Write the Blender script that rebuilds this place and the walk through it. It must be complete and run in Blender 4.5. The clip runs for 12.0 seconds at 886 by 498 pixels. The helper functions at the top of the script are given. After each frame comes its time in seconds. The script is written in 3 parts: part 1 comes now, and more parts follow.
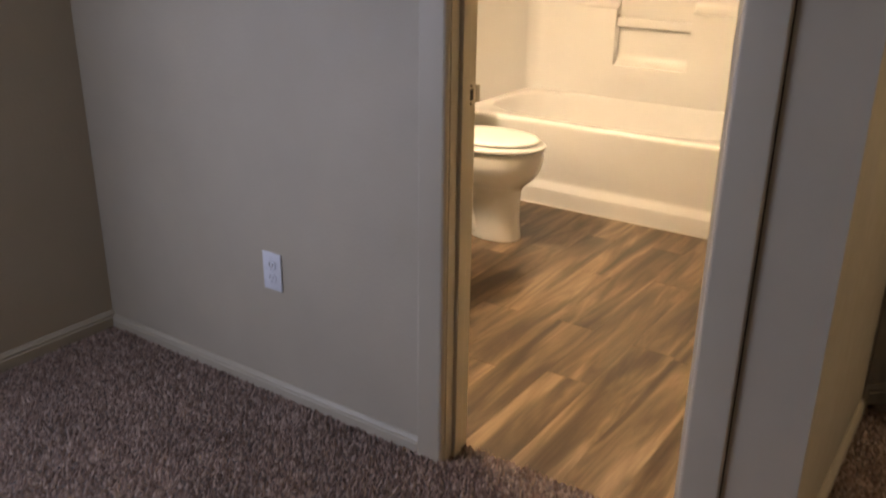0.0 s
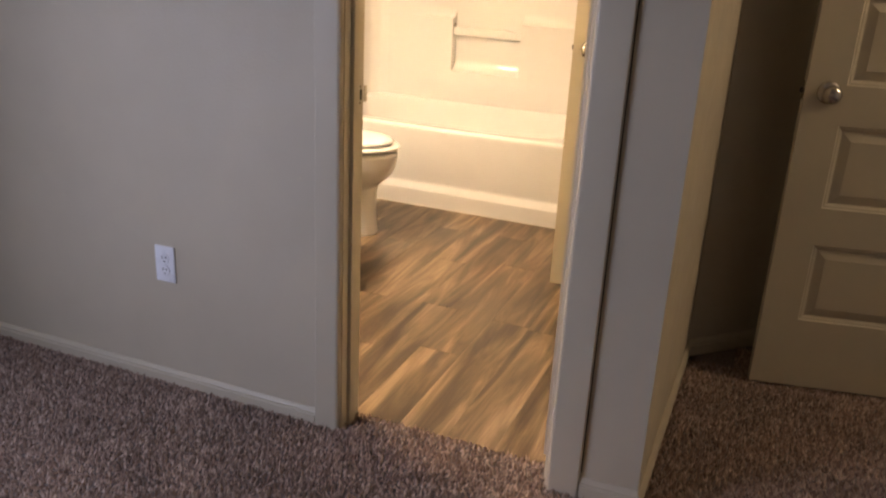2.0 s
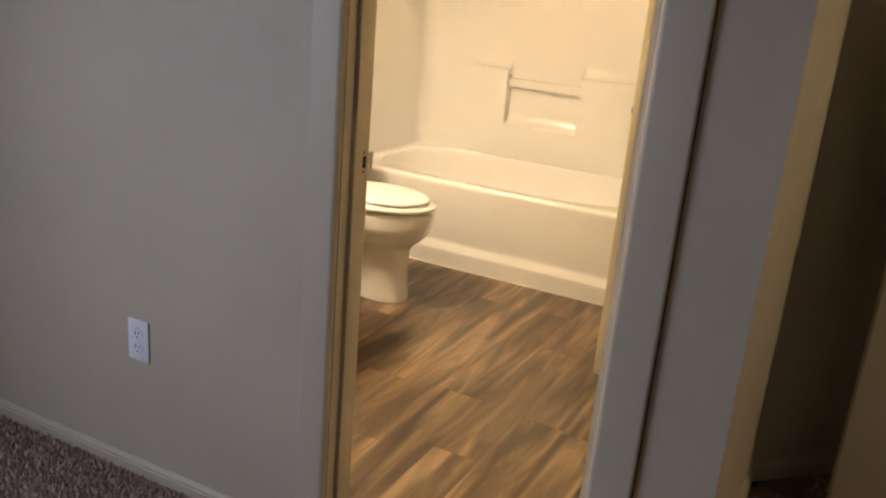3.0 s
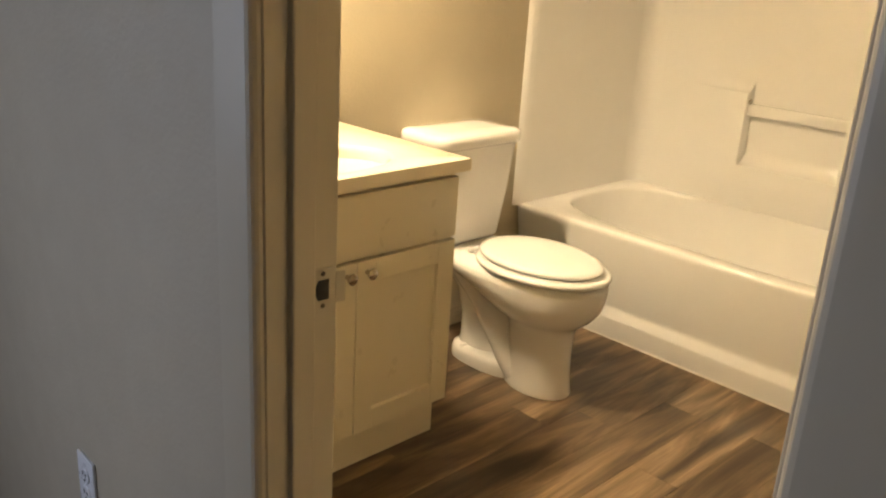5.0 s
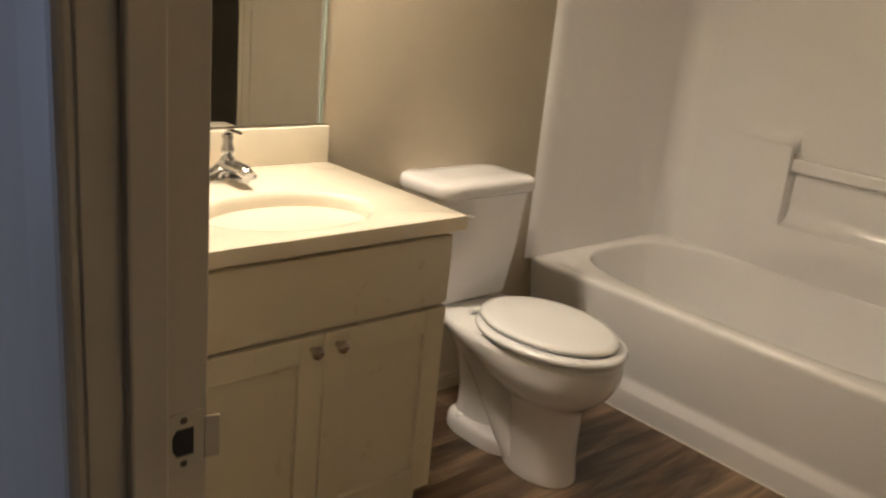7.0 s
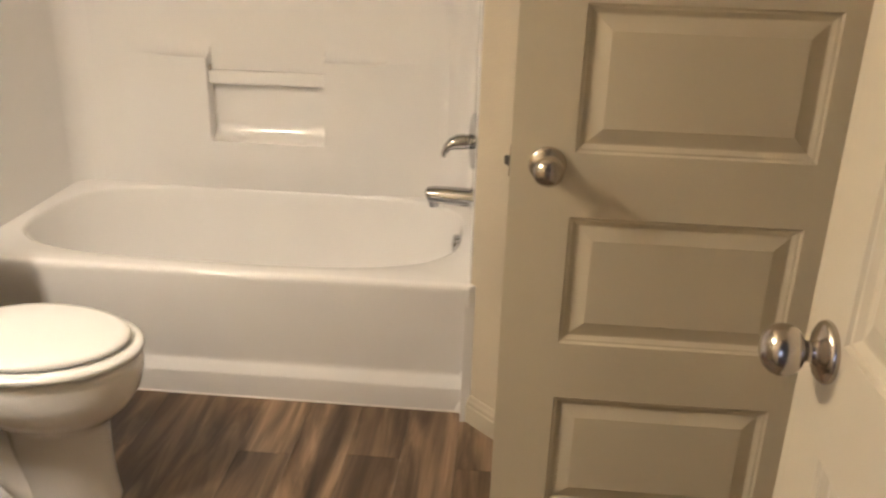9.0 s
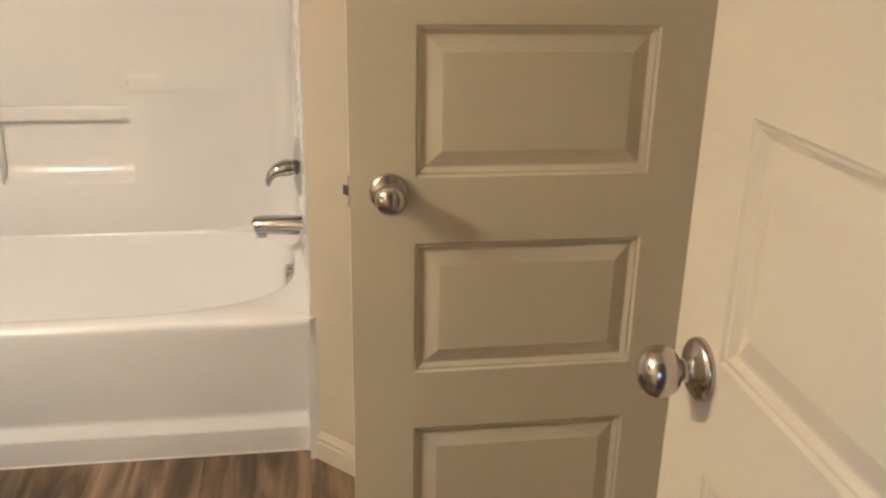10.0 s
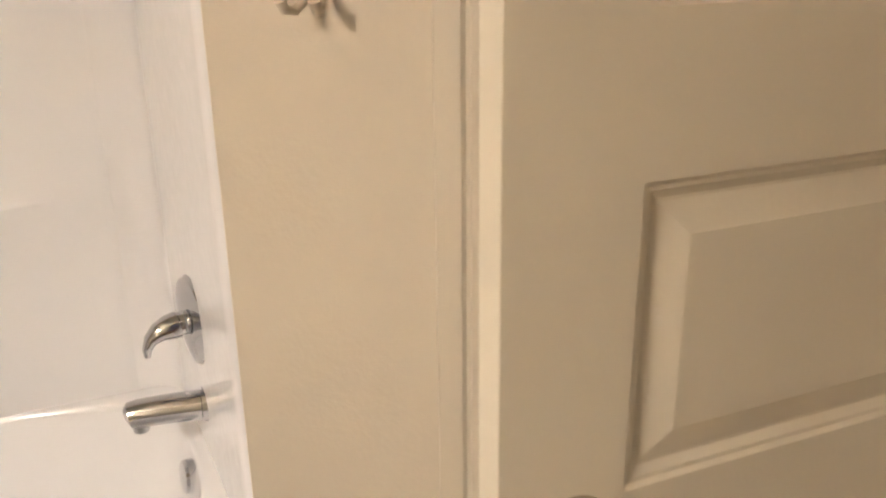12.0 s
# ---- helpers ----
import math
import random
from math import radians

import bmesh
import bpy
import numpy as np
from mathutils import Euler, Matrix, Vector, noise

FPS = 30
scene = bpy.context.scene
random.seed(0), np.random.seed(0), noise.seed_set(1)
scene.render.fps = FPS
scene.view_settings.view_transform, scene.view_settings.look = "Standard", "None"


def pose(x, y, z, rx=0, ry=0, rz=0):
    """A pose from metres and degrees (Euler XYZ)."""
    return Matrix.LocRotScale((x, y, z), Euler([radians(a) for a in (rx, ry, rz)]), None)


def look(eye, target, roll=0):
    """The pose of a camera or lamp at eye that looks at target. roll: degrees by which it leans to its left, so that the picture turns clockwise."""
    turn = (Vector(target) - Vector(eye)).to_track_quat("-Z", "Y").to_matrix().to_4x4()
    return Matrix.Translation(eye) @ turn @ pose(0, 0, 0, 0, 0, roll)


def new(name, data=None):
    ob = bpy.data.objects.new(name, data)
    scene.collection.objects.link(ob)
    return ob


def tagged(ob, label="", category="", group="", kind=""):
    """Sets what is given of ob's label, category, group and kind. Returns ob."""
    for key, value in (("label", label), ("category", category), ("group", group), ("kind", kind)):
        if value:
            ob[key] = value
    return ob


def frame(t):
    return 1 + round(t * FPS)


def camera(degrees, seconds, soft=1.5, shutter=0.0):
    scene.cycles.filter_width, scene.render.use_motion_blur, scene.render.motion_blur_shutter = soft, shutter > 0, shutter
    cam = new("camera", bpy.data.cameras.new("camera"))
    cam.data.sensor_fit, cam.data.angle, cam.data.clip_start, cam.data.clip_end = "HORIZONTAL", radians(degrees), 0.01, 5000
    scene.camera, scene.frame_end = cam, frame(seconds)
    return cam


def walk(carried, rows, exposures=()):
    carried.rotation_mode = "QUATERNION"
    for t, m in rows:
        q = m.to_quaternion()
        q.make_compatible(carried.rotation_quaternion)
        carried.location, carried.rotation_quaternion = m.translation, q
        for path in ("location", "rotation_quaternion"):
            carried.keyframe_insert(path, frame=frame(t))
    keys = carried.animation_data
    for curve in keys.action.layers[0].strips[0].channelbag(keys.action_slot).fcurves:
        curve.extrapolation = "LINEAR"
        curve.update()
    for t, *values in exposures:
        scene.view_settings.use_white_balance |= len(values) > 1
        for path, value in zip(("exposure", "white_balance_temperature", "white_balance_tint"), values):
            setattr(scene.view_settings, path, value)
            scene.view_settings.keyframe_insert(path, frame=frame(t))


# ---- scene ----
cam = camera(54.7, 12.0, 2.1, 0.3)
PATH = [
    (0, (1.081, -1.614, 1.36), (0.032, -0.07, 0.643), 0.8),
    (0.5, (1.192, -1.827, 1.343), (0.184, -0.3, 0.536), -0.1),
    (1, (1.137, -1.947, 1.394), (0.297, -0.344, 0.541), -0.2),
    (1.5, (1.092, -2.024, 1.383), (0.347, -0.338, 0.606), -0.1),
    (2, (1.055, -1.935, 1.387), (0.367, -0.188, 0.697), 3.0),
    (2.5, (1.038, -1.729, 1.398), (0.312, 0.024, 0.766), 5.0),
    (3, (0.992, -1.502, 1.388), (0.154, 0.208, 0.778), 5.0),
    (4.8, (0.85, -0.603, 1.386), (-0.464, 0.766, 0.756), 3.4),
    (5, (0.811, -0.519, 1.381), (-0.526, 0.82, 0.736), 3.5),
    (5.5, (0.783, -0.378, 1.391), (-0.649, 0.844, 0.713), 3.8),
    (6, (0.776, -0.271, 1.383), (-0.776, 0.8, 0.711), 4.2),
    (6.5, (0.748, -0.224, 1.389), (-0.788, 0.886, 0.75), 5.4),
    (7, (0.637, -0.214, 1.39), (-0.766, 1.079, 0.791), 5.7),
    (7.5, (0.475, -0.197, 1.403), (-0.686, 1.316, 0.802), 2.3),
    (7.7, (0.444, -0.201, 1.405), (-0.55, 1.42, 0.784), 1.7),
    (9.3, (0.2, -0.105, 1.42), (0.262, 1.752, 0.68), 2.0),
    (9.5, (0.19, -0.109, 1.425), (0.381, 1.733, 0.67), 1.9),
    (10, (0.188, -0.039, 1.423), (0.469, 1.816, 0.733), 1.1),
    (10.5, (0.213, 0.183, 1.396), (0.482, 2.044, 0.715), 2.8),
    (11, (0.198, 0.422, 1.429), (0.526, 2.293, 0.801), 3.4),
    (11.5, (0.075, 0.681, 1.451), (0.636, 2.492, 0.817), 2.3),
    (12, (-0.007, 0.913, 1.45), (0.718, 2.647, 0.766), -0.8),
]
EXPOSURE = [
    (0, 0.0, 6900, 16), (0.5, 0.36, 6800, 18), (1, 0.58, 6800, 19), (1.5, 0.4, 6900, 20), (2, 0.28, 6900, 18), (2.5, 0.05, 6900, 15), (3, 0.0, 7000, 12), (5, -0.25, 7100, 7), (5.5, -0.3, 6500, 6),
    (6, -0.85, 6300, 9), (6.5, -1.35, 5900, 12), (7, -1.18, 5650, 13), (7.5, -1.18, 5300, 14), (7.7, -1.05, 5300, 14), (9.3, -0.4, 5600, 14), (9.5, -0.4, 5600, 14), (10, -0.32, 5400, 14), (10.5, -0.24, 5250, 14), (11.5, -0.16, 5400, 16), (12, -0.12, 5150, 17),
]
walk(cam, [(t, look(eye, target, roll)) for t, eye, target, roll in PATH], EXPOSURE)

# ---- light and exposure ----
world = bpy.data.worlds.new("sky")
world.use_nodes = True
scene.world = world
sky = world.node_tree.nodes.new("ShaderNodeTexSky")
sky.sky_type = "NISHITA"
sky.sun_disc = False
sky.sun_elevation = radians(38)
sky.sun_rotation = radians(60)
world.node_tree.links.new(sky.outputs[0], world.node_tree.nodes["Background"].inputs[0])
world.node_tree.nodes["Background"].inputs[1].default_value = 0.12


def lamp(name, kind, m, energy, colour, size=0.1, size_y=None):
    data = bpy.data.lights.new(name, kind)
    data.energy, data.color = energy, colour
    if kind == "AREA":
        data.shape, data.size, data.size_y = "RECTANGLE", size, size_y or size
    else:
        data.shadow_soft_size = size
    ob = new(name, data)
    ob.matrix_basis = m
    return ob


# skylight in the bedroom window's opening, on the west wall
lamp("window_daylight", "AREA", look((-1.40, -1.75, 1.28), (0.8, -1.1, -0.5)), 31, (0.62, 0.72, 1.0), 1.3, 1.1)
# the bulb of the bedroom's ceiling light
lamp("bedroom_bulb", "POINT", pose(2.75, 0.75, 2.36), 24.0, (1.0, 0.84, 0.62), 0.09)


# ---- materials ----
def nodes_of(name):
    m = bpy.data.materials.new(name)
    m.use_nodes = True
    t = m.node_tree
    return m, t, t.nodes["Principled BSDF"]


def noise_node(t, scale, detail=3, stretch=None, coord="Object", rough=0.5):
    tc = t.nodes.new("ShaderNodeTexCoord")
    n = t.nodes.new("ShaderNodeTexNoise")
    n.inputs["Scale"].default_value, n.inputs["Detail"].default_value, n.inputs["Roughness"].default_value = scale, detail, rough
    src = tc.outputs[coord]
    if stretch:
        mp = t.nodes.new("ShaderNodeMapping")
        mp.inputs["Scale"].default_value = stretch
        t.links.new(src, mp.inputs[0])
        src = mp.outputs[0]
    t.links.new(src, n.inputs["Vector"])
    return n


def ramp(t, src, stops):
    r = t.nodes.new("ShaderNodeValToRGB")
    e = r.color_ramp.elements
    while len(e) < len(stops):
        e.new(0.5)
    for k, (p, c) in enumerate(stops):
        e[k].position, e[k].color = p, (*c, 1)
    t.links.new(src, r.inputs[0])
    return r.outputs[0]


def bump(t, b, src, strength, distance):
    n = t.nodes.new("ShaderNodeBump")
    n.inputs["Strength"].default_value, n.inputs["Distance"].default_value = strength, distance
    t.links.new(src, n.inputs["Height"])
    t.links.new(n.outputs[0], b.inputs["Normal"])
    return n


def scaled(c, k):
    return tuple(min(1, v * k) for v in c)


def painted(name, colour, rough=0.55, peel=140, depth=0.0012, strength=0.35, vary=0.06, gloss_vary=0.1):
    """Paint: faint blotches in colour and gloss, with a fine relief."""
    m, t, b = nodes_of(name)
    big = noise_node(t, 2.3, 4)
    c = ramp(t, big.outputs[0], [(0.3, scaled(colour, 1 - vary)), (0.7, scaled(colour, 1 + vary))])
    t.links.new(c, b.inputs["Base Color"])
    r = ramp(t, noise_node(t, 17, 4).outputs[0], [(0.3, (rough - gloss_vary,) * 3), (0.7, (rough + gloss_vary,) * 3)])
    t.links.new(r, b.inputs["Roughness"])
    bump(t, b, noise_node(t, peel, 3).outputs[0], strength, depth)
    return m


def plain(name, colour, rough, metal=0.0, coat=0.0, wave=0.0, vary=0.03):
    m, t, b = nodes_of(name)
    c = ramp(t, noise_node(t, 6, 3).outputs[0], [(0.3, scaled(colour, 1 - vary)), (0.7, scaled(colour, 1 + vary))])
    t.links.new(c, b.inputs["Base Color"])
    b.inputs["Metallic"].default_value = metal
    b.inputs["Coat Weight"].default_value = coat
    r = ramp(t, noise_node(t, 35, 4).outputs[0], [(0.3, (rough * 0.8,) * 3), (0.7, (rough * 1.25,) * 3)])
    t.links.new(r, b.inputs["Roughness"])
    if wave:
        bump(t, b, noise_node(t, 5, 2).outputs[0], 0.25, wave)
    return m


PAINT = (0.51, 0.45, 0.342)
wall_paint = painted("wall_paint", PAINT, 0.6, 95, 0.0018, 0.5)
trim_paint = painted("trim_paint", (0.525, 0.466, 0.355), 0.47, 60, 0.0006, 0.2, 0.03, 0.03)
door_paint = painted("door_paint", (0.535, 0.48, 0.362), 0.38, 220, 0.0005, 0.25, 0.02, 0.025)
ceiling_paint = painted("ceiling_paint", (0.53, 0.48, 0.38), 0.8, 45, 0.004, 0.6)
cabinet_paint = painted("cabinet_paint", (0.73, 0.67, 0.525), 0.36, 180, 0.0004, 0.2, 0.02)
acrylic = plain("acrylic", (0.86, 0.85, 0.845), 0.15, 0, 0.35, 0.004, 0.01)
porcelain = plain("porcelain", (0.84, 0.83, 0.83), 0.08, 0, 0.5, 0.001, 0.01)
seat_plastic = plain("seat_plastic", (0.86, 0.86, 0.86), 0.14, 0, 0.2, 0, 0.01)
marble_top = plain("cultured_marble", (0.86, 0.79, 0.65), 0.14, 0, 0.4, 0, 0.03)
chrome = plain("chrome", (0.52, 0.525, 0.54), 0.07, 1)
nickel = plain("satin_nickel", (0.52, 0.48, 0.435), 0.2, 1)
dark_metal = plain("dark_metal", (0.10, 0.085, 0.07), 0.35, 1)
dark_hole = plain("dark_hole", (0.02, 0.018, 0.015), 0.7)
outlet_white = plain("outlet_plastic", (0.80, 0.81, 0.84), 0.3)
white_trim = plain("white_caulk", (0.74, 0.71, 0.66), 0.5)
mirror_glass = plain("mirror_glass", (0.90, 0.92, 0.90), 0.012, 1, 0, 0, 0)
mirror_edge = plain("mirror_edge", (0.42, 0.52, 0.46), 0.15, 0.2)
window_white = plain("window_vinyl", (0.82, 0.82, 0.82), 0.4)

glass, t_, b_ = nodes_of("window_glass")
b_.inputs["Transmission Weight"].default_value, b_.inputs["Roughness"].default_value, b_.inputs["IOR"].default_value = 1, 0.0, 1.45

lit_glass, t_, b_ = nodes_of("lit_frosted_glass")
b_.inputs["Base Color"].default_value = (0.9, 0.85, 0.75, 1)
b_.inputs["Emission Color"].default_value = (1.0, 0.72, 0.42, 1)
b_.inputs["Emission Strength"].default_value = 4.0


globe_glass, t_, b_ = nodes_of("lit_globe")
b_.inputs["Base Color"].default_value = (0.9, 0.88, 0.82, 1)
b_.inputs["Emission Color"].default_value = (1.0, 0.79, 0.52, 1)
b_.inputs["Emission Strength"].default_value = 1200.0

shade_glass, t_, b_ = nodes_of("lit_shade")
b_.inputs["Base Color"].default_value = (0.9, 0.88, 0.82, 1)
b_.inputs["Emission Color"].default_value = (1.0, 0.79, 0.52, 1)
b_.inputs["Emission Strength"].default_value = 120.0


def carpet_material(name, tuft):
    m, t, b = nodes_of(name)
    if tuft:
        g = t.nodes.new("ShaderNodeNewGeometry")
        c = ramp(t, g.outputs["Random Per Island"], [(0.0, (0.17, 0.110, 0.082)), (0.35, (0.30, 0.204, 0.158)), (0.7, (0.42, 0.30, 0.24)), (1.0, (0.58, 0.45, 0.37))])
    else:
        c = ramp(t, noise_node(t, 260, 2).outputs[0], [(0.3, (0.08, 0.055, 0.042)), (0.7, (0.26, 0.19, 0.155))])
    blot = ramp(t, noise_node(t, 5, 4).outputs[0], [(0.3, (0.82, 0.82, 0.82)), (0.7, (1.12, 1.12, 1.12))])
    mix = t.nodes.new("ShaderNodeMix")
    mix.data_type, mix.blend_type = "RGBA", "MULTIPLY"
    mix.inputs["Factor"].default_value = 1
    t.links.new(c, mix.inputs[6])
    t.links.new(blot, mix.inputs[7])
    t.links.new(mix.outputs[2], b.inputs["Base Color"])
    b.inputs["Roughness"].default_value = 0.95
    b.inputs["Sheen Weight"].default_value = 0.3
    if not tuft:
        bump(t, b, noise_node(t, 300, 2).outputs[0], 1.0, 0.01)
    return m


carpet_pile = carpet_material("carpet_pile", False)
carpet_tuft = carpet_material("carpet_tuft", True)


def plank_material():
    """Printed vinyl oak: streaks along the plank, each plank with its own cut of the grain."""
    m, t, b = nodes_of("vinyl_oak")
    tc, info = t.nodes.new("ShaderNodeTexCoord"), t.nodes.new("ShaderNodeObjectInfo")
    add = t.nodes.new("ShaderNodeVectorMath")
    add.operation = "MULTIPLY_ADD"
    t.links.new(info.outputs["Random"], add.inputs[0])
    add.inputs[1].default_value = (41, 17, 5)
    t.links.new(tc.outputs["Object"], add.inputs[2])

    def grain(scale, stretch, detail, distortion):
        mp, n = t.nodes.new("ShaderNodeMapping"), t.nodes.new("ShaderNodeTexNoise")
        mp.inputs["Scale"].default_value = stretch
        n.inputs["Scale"].default_value, n.inputs["Detail"].default_value, n.inputs["Distortion"].default_value = scale, detail, distortion
        t.links.new(add.outputs[0], mp.inputs[0])
        t.links.new(mp.outputs[0], n.inputs["Vector"])
        return n.outputs[0]

    coarse = ramp(t, grain(4.4, (2.9, 0.34, 1), 6, 1.1), [(0.30, (0.034, 0.022, 0.014)), (0.41, (0.078, 0.050, 0.030)), (0.50, (0.126, 0.083, 0.050)), (0.58, (0.195, 0.132, 0.081)), (0.70, (0.32, 0.224, 0.142))])
    fine = ramp(t, grain(60, (3.0, 0.12, 1), 4, 0.4), [(0.25, (0.74, 0.73, 0.72)), (0.75, (1.14, 1.14, 1.14))])
    mix = t.nodes.new("ShaderNodeMix")
    mix.data_type, mix.blend_type = "RGBA", "MULTIPLY"
    mix.inputs["Factor"].default_value = 1
    t.links.new(coarse, mix.inputs[6])
    t.links.new(fine, mix.inputs[7])
    tone = ramp(t, info.outputs["Random"], [(0, (0.90, 0.89, 0.88)), (1, (1.08, 1.08, 1.07))])
    mix2 = t.nodes.new("ShaderNodeMix")
    mix2.data_type, mix2.blend_type = "RGBA", "MULTIPLY"
    mix2.inputs["Factor"].default_value = 1
    t.links.new(mix.outputs[2], mix2.inputs[6])
    t.links.new(tone, mix2.inputs[7])
    t.links.new(mix2.outputs[2], b.inputs["Base Color"])
    b.inputs["Roughness"].default_value = 0.36
    bump(t, b, grain(60, (3.0, 0.12, 1), 4, 0.4), 0.25, 0.001)
    return m


vinyl_oak = plank_material()
subfloor_mat = plain("subfloor", (0.06, 0.045, 0.035), 0.8)


# ---- mesh helpers ----
def box(x0, x1, y0, y1, z0, z1, r=0.0, seg=2, bm=None):
    part_bm = bmesh.new()
    bmesh.ops.create_cube(part_bm, size=1, matrix=Matrix.Translation(((x0 + x1) / 2, (y0 + y1) / 2, (z0 + z1) / 2)) @ Matrix.Diagonal((abs(x1 - x0), abs(y1 - y0), abs(z1 - z0), 1)))
    if r:
        bmesh.ops.bevel(part_bm, geom=part_bm.edges[:], offset=r, segments=seg, profile=0.5, affect="EDGES")
    return part_bm if bm is None else join(bm, part_bm)


def join(bm, other):
    me = bpy.data.meshes.new("tmp")
    other.to_mesh(me)
    other.free()
    bm.from_mesh(me)
    bpy.data.meshes.remove(me)
    return bm


def prism(poly, z0, z1, r=0.0, seg=2):
    bm = bmesh.new()
    low = [bm.verts.new((x, y, z0)) for x, y in poly]
    high = [bm.verts.new((x, y, z1)) for x, y in poly]
    n = len(poly)
    bm.faces.new(low[::-1])
    bm.faces.new(high)
    for k in range(n):
        bm.faces.new((low[k], low[(k + 1) % n], high[(k + 1) % n], high[k]))
    bmesh.ops.recalc_face_normals(bm, faces=bm.faces)
    if r:
        bmesh.ops.bevel(bm, geom=bm.edges[:], offset=r, segments=seg, profile=0.5, affect="EDGES")
    return bm


def turned(bm, m):
    bmesh.ops.transform(bm, matrix=m, verts=bm.verts)
    return bm


def loft(rings, cap=True, closed=True):
    bm = bmesh.new()
    vs = [[bm.verts.new(p) for p in ring] for ring in rings]
    n = len(rings[0])
    for a, b in zip(vs, vs[1:]):
        for k in range(n if closed else n - 1):
            bm.faces.new((a[k], a[(k + 1) % n], b[(k + 1) % n], b[k]))
    if cap:
        bm.faces.new(vs[0][::-1])
        bm.faces.new(vs[-1])
    bmesh.ops.recalc_face_normals(bm, faces=bm.faces)
    return bm


def lathe(profile, n=32, cap=True):
    """profile: (radius, height) pairs, turned about z."""
    return loft([[(max(r, 1e-4) * math.cos(2 * math.pi * k / n), max(r, 1e-4) * math.sin(2 * math.pi * k / n), h) for k in range(n)] for r, h in profile], cap)


def tube(points, radii, n=14, flat=1.0):
    pts = [Vector(p) for p in points]
    rings = []
    for k, p in enumerate(pts):
        d = (pts[min(k + 1, len(pts) - 1)] - pts[max(k - 1, 0)]).normalized()
        side = d.cross(Vector((0, 1, 0)))
        side = side.normalized() if side.length > 1e-3 else Vector((1, 0, 0))
        up = side.cross(d).normalized()
        r = radii[k] if isinstance(radii, (list, tuple)) else radii
        rings.append([p + side * r * flat * math.cos(2 * math.pi * a / n) + up * r * math.sin(2 * math.pi * a / n) for a in range(n)])
    return loft(rings)


def mesh_of(bm, name, mat, smooth=38):
    me = bpy.data.meshes.new(name)
    bm.to_mesh(me)
    bm.free()
    if smooth:
        me.shade_smooth()
        me.set_sharp_from_angle(angle=radians(smooth))
    me.materials.append(mat)
    return me


def part(name, bm, mat, parent=None, label="", smooth=38):
    ob = new(name, mesh_of(bm, name, mat, smooth))
    ob.parent = parent
    if label:
        tagged(ob, label)
    return ob


def thing(name, m, label, category, group="", kind=""):
    ob = new(name)
    ob.empty_display_size = 0.1
    ob.matrix_basis = m
    return tagged(ob, label, category, group, kind)


def structure(name, bm, mat, label, category):
    ob = part(name, bm, mat, None, "", 8)
    return tagged(ob, label, category, "", "structure")


# ---- plan ----
XW = -1.375         # west wall face of the bathroom
XB = -1.422         # west wall face of the bedroom
WT = 0.106          # wall thickness
DOOR_W = 0.622      # clear width of the bathroom doorway
HALL_X = 0.867      # hall face of the stub wall
HALL_Y = 0.998      # where the hall wall turns
BATH_X = HALL_X - WT
HEAD = 2.170        # door head height
CEIL = 2.52
TUB_Y = 2.085       # front of the tub's rim
BACK_Y = 2.910
TUB_X = 0.155       # end wall of the tub
BED_E, BED_S = 3.1, -4.2
DG = 2.268          # the angled wall lies on x + y = DG
H_S = 0.5 ** 0.5
NOOK = (0.9925, 1.2755)       # inner corner of the two angled walls
NOOK_OUT = (1.1425, 1.2755)   # the same corner on the closet side

# ---- walls ----
structure("wall_north_1", box(XB - WT, -0.02, 0, WT, 0, CEIL), wall_paint, "greige painted bedroom wall beside the bathroom door", "wall")
structure("wall_north_2", box(DOOR_W + 0.02, HALL_X, 0, WT, 0, CEIL), wall_paint, "narrow painted wall stub beside the doorway", "wall")
structure("wall_north_3", box(-0.02, DOOR_W + 0.02, 0, WT, HEAD + 0.02, CEIL), wall_paint, "painted wall above the bathroom doorway", "wall")
structure("wall_west_bath", box(XW - WT, XW, WT, BACK_Y + WT, 0, CEIL), wall_paint, "tan painted bathroom wall behind the vanity", "wall")
structure("wall_back", box(XW, TUB_X + WT, BACK_Y, BACK_Y + WT, 0, CEIL), wall_paint, "painted wall behind the tub surround", "wall")
structure("wall_tub_end", prism([(TUB_X, BACK_Y), (TUB_X, DG - TUB_X), (TUB_X + WT, DG - TUB_X - WT + 0.163), (TUB_X + WT, BACK_Y)], 0, CEIL), wall_paint, "painted wall at the faucet end of the tub", "wall")
structure("wall_hall", box(BATH_X, HALL_X, WT, HALL_Y, 0, CEIL), wall_paint, "painted wall between the hall and the bathroom", "wall")
structure("wall_angle_hall", prism([(BATH_X, HALL_Y), (HALL_X, HALL_Y), NOOK_OUT, NOOK, (BATH_X, NOOK[1] - NOOK[0] + BATH_X)], 0, CEIL), wall_paint, "angled painted wall turning into the dark closet", "wall")


def along(s, off=0.0):
    """A place on the angled wall: s metres from the tub's corner, off metres behind its face."""
    return (TUB_X + s * H_S + off * H_S, DG - TUB_X - s * H_S + off * H_S)


A_HINGE, A_LATCH = 1.047, 0.397
A_END = (NOOK[0] - TUB_X) / H_S


def slab(s0, s1, o0, o1, z0, z1, r=0.0):
    return prism([along(s0, o0), along(s1, o0), along(s1, o1), along(s0, o1)], z0, z1, r)


